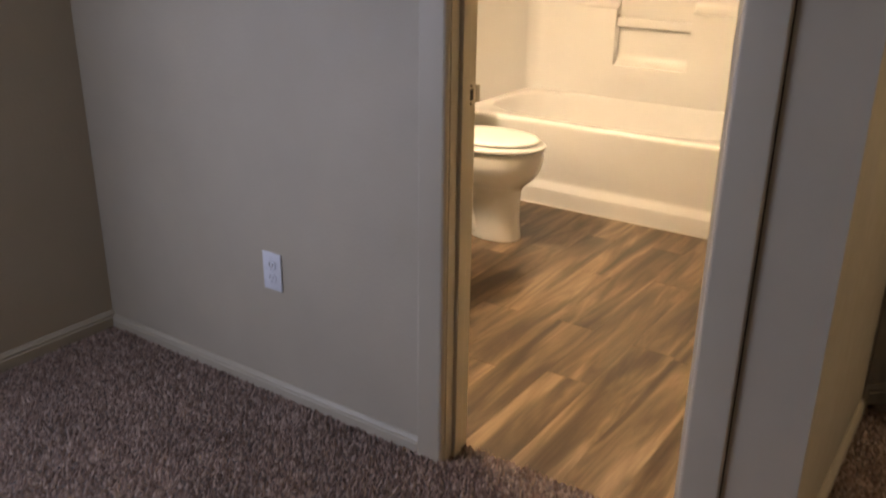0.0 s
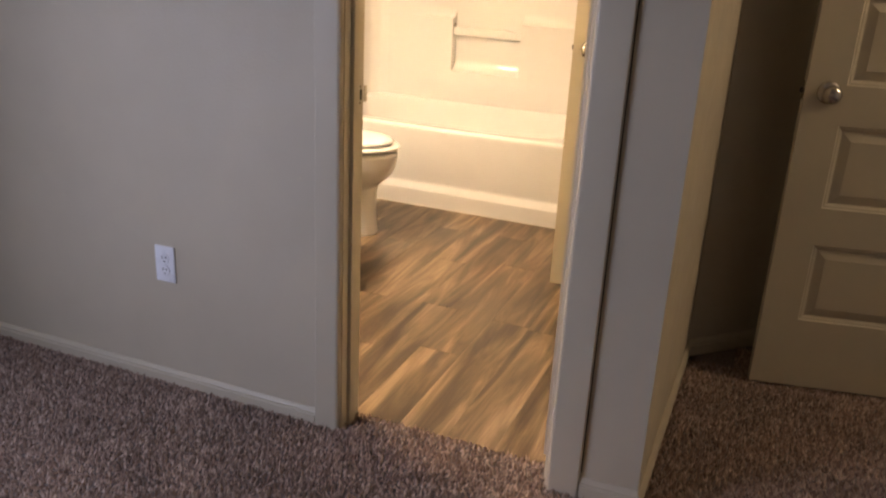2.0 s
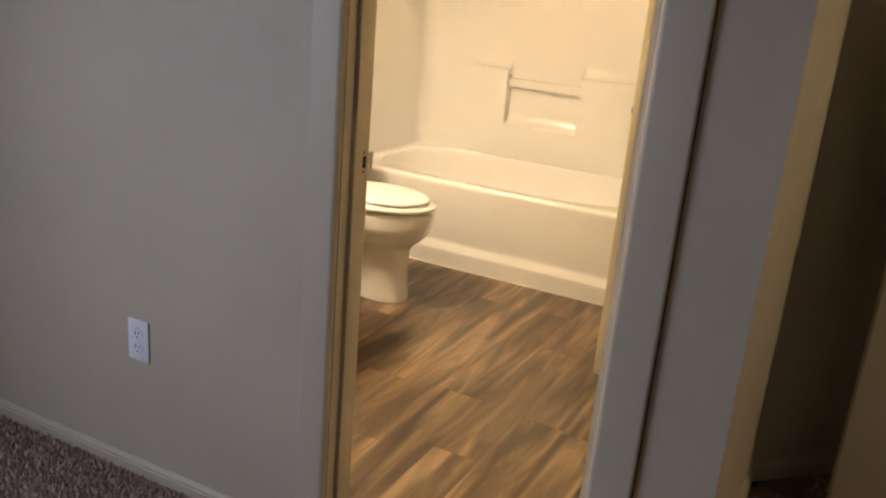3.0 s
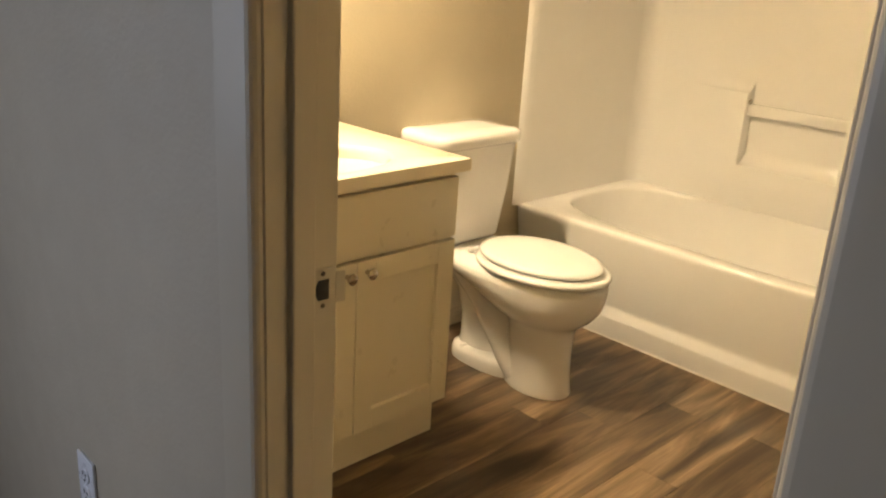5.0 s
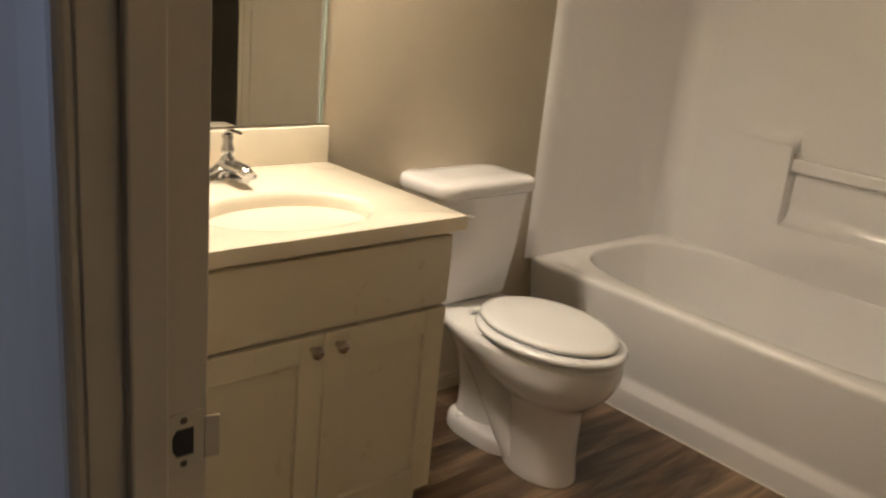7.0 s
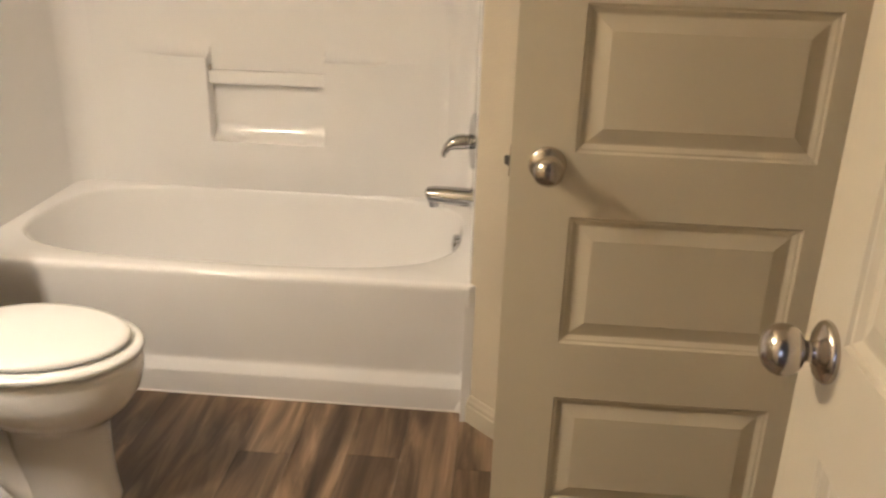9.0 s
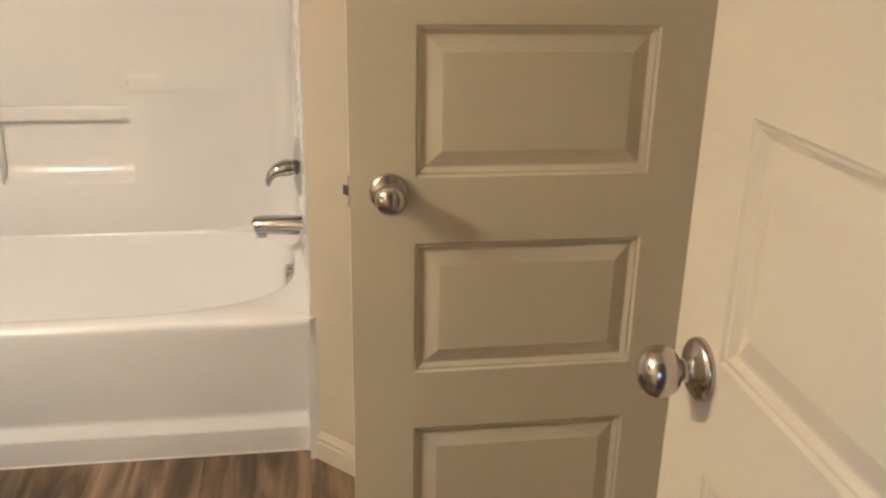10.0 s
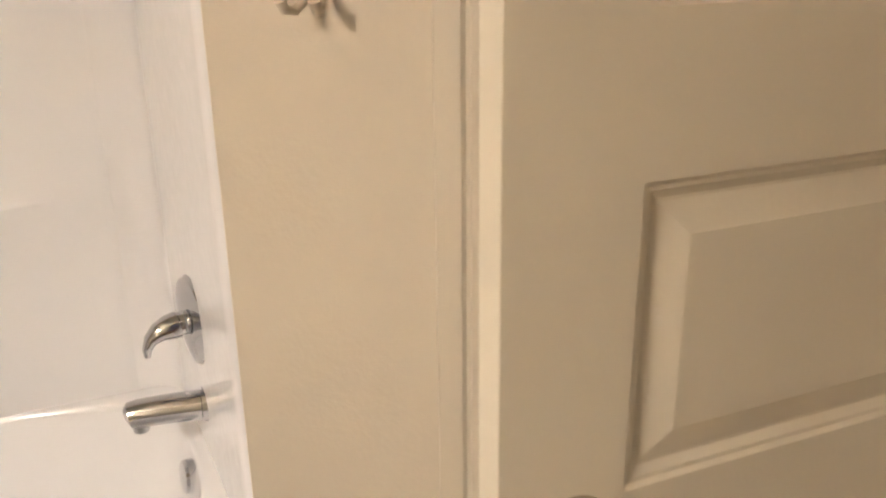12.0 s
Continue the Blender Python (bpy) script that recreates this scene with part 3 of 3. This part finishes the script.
# light bar over the mirror
bar = thing("vanity_light", pose(XW, 0.80, 2.02), "three-light vanity bar with frosted bell shades over the mirror", "wall light")
part("backplate", box(0.0, 0.03, -0.25, 0.25, 0.055, 0.165, 0.006, 2), nickel, bar)
for k in range(3):
    y = -0.17 + 0.17 * k
    part("arm", tube([(0.028, y, 0.11), (0.07, y, 0.125), (0.125, y, 0.125), (0.154, y, 0.11), (0.156, y, 0.085)], [0.010, 0.010, 0.010, 0.011, 0.014], 12), nickel, bar)
    part("socket", turned(lathe([(0, 0), (0.020, 0), (0.022, 0.03), (0.018, 0.04), (0.0, 0.042)], 20), pose(0.156, y, 0.048)), nickel, bar)
    shade = part("shade", lathe([(0.024, 0.076), (0.034, 0.066), (0.043, 0.045), (0.050, 0.015), (0.060, -0.015), (0.072, -0.038), (0.075, -0.040), (0.071, -0.034), (0.057, -0.010), (0.047, 0.017), (0.040, 0.044), (0.031, 0.062), (0.022, 0.070)], 32, False), shade_glass, bar, "frosted glass bell shade, lit from within")
    shade.matrix_basis = pose(0.156, y, 0)
    part("bulb", turned(lathe([(0.032 * math.sin(math.pi * i / 14), -0.032 * math.cos(math.pi * i / 14)) for i in range(15)], 24), pose(0.156, y, 0.008)), globe_glass, bar, "round bulb, lit")

# ---- toilet ----
toilet = thing("toilet", pose(XW - 0.006, 1.612, 0) @ Matrix.Diagonal((1, 1, 1.02, 1)), "white two-piece toilet with its lid closed", "toilet")


def egg(cx, a, b, z, n=48, back=0.82, sq=2.0):
    """A ring with a pointed front and a flatter back."""
    out = []
    for k in range(n):
        t = 2 * math.pi * k / n
        c, s = math.cos(t), math.sin(t)
        x = a * math.copysign(abs(c) ** (2 / sq), c) * (1.0 if c > 0 else back)
        out.append((cx + x, b * math.copysign(abs(s) ** (2 / sq), s), z))
    return out


def base_ring(xb, xf, b, z, rear=0.26, n=56):
    """A ring of the bowl from xb to xf, narrower towards the tank by the share rear."""
    out = []
    for k in range(n):
        t = 2 * math.pi * k / n
        c, w = math.cos(t), math.sin(t)
        u = 0.5 + 0.5 * math.copysign(abs(c) ** 0.86, c)
        out.append((xb + (xf - xb) * u, b * math.copysign(abs(w) ** 0.9, w) * (1 - rear * max(0, 1 - u * 1.9) ** 1.5), z))
    return out


# front column, swelling into the bowl and sweeping back under the tank
part("bowl", loft([base_ring(*q) for q in ((0.420, 0.684, 0.087, 0), (0.420, 0.686, 0.089, 0.012), (0.425, 0.682, 0.086, 0.030), (0.430, 0.677, 0.082, 0.08), (0.430, 0.675, 0.080, 0.14), (0.425, 0.676, 0.081, 0.195),
     (0.415, 0.678, 0.085, 0.222), (0.395, 0.686, 0.096, 0.240), (0.365, 0.703, 0.113, 0.256), (0.330, 0.726, 0.134, 0.274), (0.295, 0.746, 0.153, 0.296), (0.245, 0.760, 0.169, 0.320),
     (0.175, 0.768, 0.178, 0.344, 0.20), (0.100, 0.773, 0.184, 0.366, 0.16), (0.055, 0.775, 0.186, 0.386, 0.14), (0.042, 0.774, 0.185, 0.402, 0.14), (0.055, 0.760, 0.173, 0.410, 0.14))]), porcelain, toilet, "", 60)
part("foot", loft([[(0.325 + 0.150 * k * math.copysign(abs(math.cos(t)) ** 0.8, math.cos(t)), 0.084 * k * math.copysign(abs(math.sin(t)) ** 0.75, math.sin(t)), z) for t in [2 * math.pi * i / 40 for i in range(40)]] for k, z in ((1, 0), (1.01, 0.014), (0.995, 0.034), (0.95, 0.048), (0.84, 0.056), (0.5, 0.06))]), porcelain, toilet, "", 60)
part("trapway", tube([(0.50, 0, 0.028), (0.455, 0, 0.075), (0.40, 0, 0.145), (0.345, 0, 0.215), (0.29, 0, 0.275), (0.22, 0, 0.33)], [0.078, 0.080, 0.080, 0.082, 0.084, 0.086], 28, 0.72), porcelain, toilet, "", 60)
part("neck", loft([[(cx + hx * math.cos(t), hy * math.copysign(abs(math.sin(t)) ** 0.8, math.sin(t)), z) for t in [2 * math.pi * i / 36 for i in range(36)]] for cx, hx, hy, z in ((0.295, 0.105, 0.062, 0.04), (0.290, 0.090, 0.052, 0.075), (0.280, 0.080, 0.048, 0.16), (0.260, 0.090, 0.052, 0.25), (0.215, 0.125, 0.072, 0.33), (0.190, 0.145, 0.10, 0.375))]), porcelain, toilet, "", 60)


def round_rect(cx, hx, hy, z, r, n=7):
    out = []
    for sx, sy, a0 in ((1, 1, 0), (-1, 1, 90), (-1, -1, 180), (1, -1, 270)):
        for k in range(n):
            a = radians(a0 + 90 * k / (n - 1))
            out.append((cx + sx * (hx - r) + r * math.cos(a), sy * (hy - r) + r * math.sin(a), z))
    return out


tank = loft([round_rect(0.112, 0.082, 0.148, 0.413, 0.03), round_rect(0.112, 0.090, 0.157, 0.424, 0.035), round_rect(0.116, 0.100, 0.177, 0.57, 0.04), round_rect(0.120, 0.110, 0.194, 0.756, 0.042)])
part("tank", tank, porcelain, toilet, "", 60)
lid = loft([round_rect(0.124, 0.116, 0.201, 0.758, 0.05), round_rect(0.124, 0.122, 0.207, 0.764, 0.054), round_rect(0.124, 0.122, 0.207, 0.788, 0.054), round_rect(0.124, 0.117, 0.202, 0.799, 0.05), round_rect(0.124, 0.103, 0.188, 0.805, 0.04), round_rect(0.124, 0.05, 0.125, 0.808, 0.03)])
part("tank_lid", lid, porcelain, toilet, "", 60)
part("flush_lever", join(turned(lathe([(0, 0), (0.013, 0), (0.012, 0.012), (0, 0.014)], 18), pose(0.228, -0.150, 0.712, 0, 90, 0)), tube([(0.242, -0.150, 0.712), (0.246, -0.115, 0.708), (0.244, -0.080, 0.704)], [0.007, 0.0075, 0.006])), seat_plastic, toilet, "white flush lever")
part("seat", loft([egg(0.512, 0.255, 0.176, 0.4160), egg(0.512, 0.268, 0.187, 0.4190), egg(0.512, 0.271, 0.190, 0.4260), egg(0.512, 0.267, 0.187, 0.4340), egg(0.512, 0.255, 0.177, 0.4370)]), seat_plastic, toilet, "", 60)
part("lid", loft([egg(0.503, 0.238, 0.158, 0.4420), egg(0.503, 0.247, 0.166, 0.4440), egg(0.503, 0.250, 0.168, 0.4500), egg(0.503, 0.246, 0.165, 0.4560), egg(0.503, 0.226, 0.147, 0.4600), egg(0.503, 0.12, 0.08, 0.4622)]), seat_plastic, toilet, "", 60)
for y in (-0.075, 0.075):
    part("lid_hinge", turned(lathe([(0, -0.020), (0.009, -0.020), (0.009, 0.020), (0, 0.020)], 16), pose(0.288, y, 0.424, 90, 0, 0)), seat_plastic, toilet)
for y in (-0.062, 0.062):
    part("bolt_cap", turned(lathe([(0, 0), (0.014, 0), (0.0135, 0.010), (0.009, 0.017), (0, 0.019)], 18), pose(0.262, y, 0.044)), seat_plastic, toilet)

# ---- bathtub ----
tub = thing("bathtub", pose(XW, TUB_Y, 0), "white glossy acrylic alcove bathtub", "bathtub")
TL, TW, TH = TUB_X - XW, BACK_Y - TUB_Y, 0.445


def tub_shell():
    """Apron, rolled rim, deck and basin as one skin."""
    n = 72
    x0, x1 = 0.065, TL - 0.055
    cx, a = (x0 + x1) / 2, (x1 - x0) / 2
    cy, b = 0.431, 0.351

    def oval(s, z, sq=3.2, grow=0.0):
        return [(cx + (a * s + grow) * math.copysign(abs(math.cos(t)) ** (2 / sq), math.cos(t)), cy + (b * s + grow) * math.copysign(abs(math.sin(t)) ** (2 / sq), math.sin(t)), z) for t in [2 * math.pi * k / n for k in range(n)]]

    inner = oval(1.0, TH)
    edge = []
    for x, y, z in inner:
        dx, dy = x - cx, y - cy
        f = min((TL - 0.004 - cx if dx > 0 else cx - 0.004) / max(abs(dx), 1e-6), ((TW - 0.02 - cy) if dy > 0 else cy - 0.022) / max(abs(dy), 1e-6))
        edge.append((cx + dx * f, cy + dy * f, TH))
    for c in ((0.004, 0.022), (TL - 0.004, 0.022), (0.004, TW - 0.02), (TL - 0.004, TW - 0.02)):
        k = min(range(n), key=lambda i: (edge[i][0] - c[0]) ** 2 + (edge[i][1] - c[1]) ** 2)
        edge[k] = (*c, TH)
    rings = [edge, oval(1.0, TH, grow=0.012), oval(1.0, TH - 0.004, grow=0.004), oval(1.0, TH - 0.015), oval(0.985, TH - 0.06), oval(0.94, TH - 0.20), oval(0.89, TH - 0.31), oval(0.82, TH - 0.345), oval(0.60, TH - 0.36), oval(0.1, TH - 0.365)]
    bm = loft(rings, cap=False)
    bm.faces.new([v for v in bm.verts][-n:])
    apron = [(0.022, TH), (0.008, TH - 0.001), (0.002, TH - 0.005), (0.0, TH - 0.014), (0.001, TH - 0.026), (0.044, 0.150), (0.047, 0.138), (0.045, 0.126), (0.034, 0.098), (0.033, 0.088), (0.058, 0.0)]
    bm.faces.new([bm.verts.new((TL - 0.004, y, z)) for y, z in apron + [(0.14, 0.0), (0.14, TH - 0.002)]])
    return join(bm, loft([[(x, y, z) for y, z in apron] for x in (0.004, TL - 0.004)], cap=False, closed=False))


part("shell", tub_shell(), acrylic, tub, "", 50)
# upright flare of the apron at its faucet end
part("apron_end", prism([(TL - 0.003, 0.040), (TL - 0.003, 0.080), (TL - 0.060, 0.080), (TL - 0.026, 0.048), (TL - 0.014, 0.041)], 0.002, TH - 0.16, 0.003), acrylic, tub)
# rounded flange where the rim meets the wall's corner
part("end_flange", prism([(TL - 0.016, 0.006), (TL - 0.002, 0.009), (TL + 0.008, 0.013), (TL + 0.013, 0.0145), (TL, 0.0275), (TL - 0.016, 0.040)], 0.0, TH - 0.003), acrylic, tub)
part("overflow_plate", turned(lathe([(0, -0.012), (0.036, -0.012), (0.037, 0.004), (0.032, 0.010), (0.012, 0.013), (0, 0.013)], 28), pose(TL - 0.073, 0.44, 0.398, 0, -84, 8)), chrome, tub, "round chrome overflow plate")
part("caulk", box(0.004, TL - 0.002, 0.053, 0.062, 0.0, 0.004, 0.0015, 1), white_trim, tub)

# ---- tub surround ----
sur = thing("tub_surround", pose(0, 0, 0), "white moulded acrylic tub surround with shelves", "tub surround")
SB = 2.866


def arc(cx, cy, r, a0, a1, n=8):
    return [(cx + r * math.cos(radians(a0 + (a1 - a0) * k / n)), cy + r * math.sin(radians(a0 + (a1 - a0) * k / n))) for k in range(n + 1)]


SX0, SX1 = XW + 0.016, TUB_X - 0.007
inner_path = [(XW + 0.002, 2.048), (XW + 0.009, 2.062), (XW + 0.014, 2.080), (SX0, 2.110)] + arc(SX0 + 0.07, SB - 0.07, 0.07, 180, 90) + arc(SX1 - 0.10, SB - 0.07, 0.07, 90, 2) + [(SX1, 2.185), (SX1 + 0.001, 2.160), (SX1 + 0.003, 2.147), (TUB_X - 0.0005, DG - TUB_X + 0.002)]
outer_path = [(TUB_X - 0.0005, BACK_Y - 0.002), (XW + 0.002, BACK_Y - 0.002)]
part("wall_panel", prism(inner_path + outer_path, TH - 0.004, 1.98), acrylic, sur, "", 25)


def swell(v):
    v = min(1.0, max(0.0, v))
    return v * v * (3 - 2 * v)


def cove(v):
    """A hollow quarter round, from the wall out to the ledge's front edge."""
    v = min(1.0, max(0.0, v))
    return 1 - math.sqrt(1 - v * v)


def moulded_back():
    """The back panel's relief: two blocks that rise out of the wall beside a niche, on a lower ledge."""
    L, R, deep = -0.826, -0.412, 0.052
    lines_x = set(np.round(np.linspace(SX0 + 0.075, SX1 - 0.105, 44), 4)) | {L - 0.003, L, L + 0.004, R - 0.004, R, R + 0.003}
    lines_z = set(np.round(np.linspace(TH - 0.003, 1.9, 34), 4)) | set(np.round(np.linspace(0.60, 1.0, 61), 4))
    xs, zs = sorted(float(v) for v in lines_x), sorted(float(v) for v in lines_z)

    def depth(x, z):
        if L < x < R:
            d = deep * cove((0.698 - z) / 0.062)
        else:
            side = swell((x + 1.14) / 0.26) if x <= L else swell((-0.07 - x) / 0.26)
            d = deep * side * cove((0.990 - z) / 0.060)
        return d * swell((z - TH + 0.02) / 0.14)

    bm = bmesh.new()
    last = len(xs) - 1
    grid = [[bm.verts.new((x, SB - 0.0015 - depth(x, z) + (0.006 if i in (0, last) or z > 1.89 else 0), z)) for i, x in enumerate(xs)] for z in zs]
    for a, b in zip(grid, grid[1:]):
        for i in range(last):
            bm.faces.new((a[i], a[i + 1], b[i + 1], b[i]))
    return bm


part("moulded_back", moulded_back(), acrylic, sur, "", 50)


part("washcloth_bar", box(-0.826, -0.412, 2.826, 2.852, 0.836, 0.886, 0.010, 3), acrylic, sur, "white moulded washcloth bar")
part("bar_socket", turned(lathe([(0, 0), (0.012, 0), (0.012, 0.004), (0, 0.004)], 16), pose(-0.818, 2.829, 0.894, 0, 90, 0)), nickel, sur, "dull metal bar end")

# valve and spout
valve = thing("shower_valve", pose(SX1 - 0.015, 2.505, 0.756) @ pose(0, 0, 0, 0, 0, 11), "chrome single-lever tub and shower valve", "shower valve")
part("escutcheon", turned(lathe([(0, -0.006), (0.086, -0.006), (0.091, 0.002), (0.085, 0.010), (0.050, 0.018), (0.030, 0.021), (0, 0.021)], 40), pose(0, 0, 0, 0, -90, 0)), chrome, valve)
part("stem", turned(lathe([(0, 0.018), (0.024, 0.018), (0.024, 0.032), (0.021, 0.036), (0.0, 0.036)], 24), pose(0, 0, 0, 0, -90, 0)), chrome, valve)
part("lever", tube([(-0.034, 0, 0.0), (-0.052, 0, -0.002), (-0.072, 0, -0.007), (-0.088, 0, -0.019), (-0.097, 0, -0.036), (-0.098, 0, -0.052)], [0.027, 0.025, 0.020, 0.014, 0.0095, 0.006], 16), chrome, valve)
spout = thing("tub_spout", pose(SX1 - 0.008, 2.505, 0.566) @ pose(0, 0, 0, 0, 0, -7), "chrome tub spout below the valve", "tub spout")
part("body", tube([(0.004, 0, 0.004), (-0.012, 0, 0.004), (-0.014, 0, 0.004), (-0.08, 0, 0.005), (-0.135, 0, 0.004), (-0.152, 0, 0.002), (-0.158, 0, 0.0)], [0.035, 0.035, 0.031, 0.030, 0.029, 0.027, 0.018], 22), chrome, spout)
part("outlet", turned(lathe([(0, 0), (0.016, 0), (0.018, 0.018), (0, 0.018)], 18), pose(-0.134, 0, -0.034)), chrome, spout)

# ---- robe hook on the angled wall ----
hx, hy = along(0.19)
hook = thing("robe_hook", Matrix.Translation((hx, hy, 1.41)) @ pose(0, 0, 0, 0, 0, 225), "double robe hook painted over with the wall", "hook")
part("plate", box(0.0, 0.006, -0.012, 0.012, -0.012, 0.045, 0.002, 2), trim_paint, hook)
for s in (-1, 1):
    part("arm", tube([(0.004, 0, 0.0), (0.028, s * 0.008, -0.022), (0.050, s * 0.017, -0.040), (0.066, s * 0.022, -0.038), (0.072, s * 0.023, -0.026)], [0.006, 0.006, 0.006, 0.0065, 0.008]), trim_paint, hook)

# ---- bedroom ceiling light ----
cl = thing("ceiling_light", pose(2.75, 0.75, CEIL), "flush frosted glass ceiling light in the bedroom", "ceiling light")
part("pan", turned(lathe([(0, -0.03), (0.15, -0.03), (0.16, 0.0), (0, 0.0)], 40), pose(0, 0, 0)), nickel, cl)
part("bowl", lathe([(0.145, -0.03), (0.13, -0.06), (0.08, -0.085), (0.0, -0.095)], 40), lit_glass, cl, "frosted glass bowl, lit")

# ---- vinyl planks ----
PW, PL = 0.152, 0.915
edge_y, row = 0.088, 0
shapes = {}
rng = random.Random(7)


def plank_mesh(w, l):
    key = (round(w, 3), round(l, 3))
    if key not in shapes:
        shapes[key] = mesh_of(box(-w / 2 + 0.0002, w / 2 - 0.0002, -l / 2 + 0.0002, l / 2 - 0.0002, -0.005, 0.0, 0.0005, 1), "plank", vinyl_oak, 0)
    return shapes[key]


def bath_limits(x):
    """Near and far ends of the floor along y at x."""
    near = 0.088 if x < DOOR_W - 0.07 else WT + 0.002
    far = TUB_Y + 0.054 if x < TUB_X else DG - x - 0.0
    return near, far


x = XW + 0.07
while x < BATH_X + 0.10:
    near, far = bath_limits(x)
    if x > TUB_X:
        far += PW / 2
    y = near - rng.uniform(0, PL)
    while y < far:
        a, b = max(y, near), min(y + PL, far)
        if b - a > 0.01:
            ob = new("plank", plank_mesh(PW, b - a))
            ob.location = (x, (a + b) / 2, 0.0)
            ob.parent = floor_bath
        y += PL
    x += PW

# ---- carpet tufts ----
def tufts(name, spans, spacing, label):
    gen = np.random.default_rng(3)
    pts = []
    for x0, x1, y0, y1 in spans:
        nx, ny = int((x1 - x0) / spacing), int((y1 - y0) / spacing)
        gx, gy = np.meshgrid(np.linspace(x0, x1, nx), np.linspace(y0, y1, ny))
        pts.append(np.stack([gx.ravel(), gy.ravel()], 1))
    p = np.concatenate(pts)
    p += gen.uniform(-0.45, 0.45, p.shape) * spacing
    n = len(p)
    turn, lean = gen.uniform(0, 6.283, n), gen.uniform(0, 6.283, n)
    r, h = gen.uniform(0.0046, 0.0074, n), gen.uniform(0.008, 0.015, n)
    out = np.empty((n, 5, 3))
    for k in range(4):
        a = turn + k * 1.5708
        out[:, k, 0], out[:, k, 1], out[:, k, 2] = p[:, 0] + r * np.cos(a), p[:, 1] + r * np.sin(a), -0.002
    tip = gen.uniform(0, 0.010, n)
    out[:, 4, 0], out[:, 4, 1], out[:, 4, 2] = p[:, 0] + tip * np.cos(lean), p[:, 1] + tip * np.sin(lean), h
    base = (np.arange(n) * 5)[:, None]
    tri = np.concatenate([base + np.array([[k, (k + 1) % 4, 4]]) for k in range(4)], 1).reshape(-1, 3)
    me = bpy.data.meshes.new(name)
    me.from_pydata(out.reshape(-1, 3).tolist(), [], tri.tolist())
    me.materials.append(carpet_tuft)
    ob = new(name, me)
    return tagged(ob, label, "carpet", "", "stuff")


tufts("carpet_pile", [(XB + 0.014, HALL_X + 0.01, -1.25, -0.004), (HALL_X + 0.014, 1.80, -1.25, 0.96), (0.004, DOOR_W - 0.004, -0.004, 0.094), (1.04, 1.80, 0.96, 1.14)], 0.0092, "brown and beige flecked cut-pile carpet tufts")
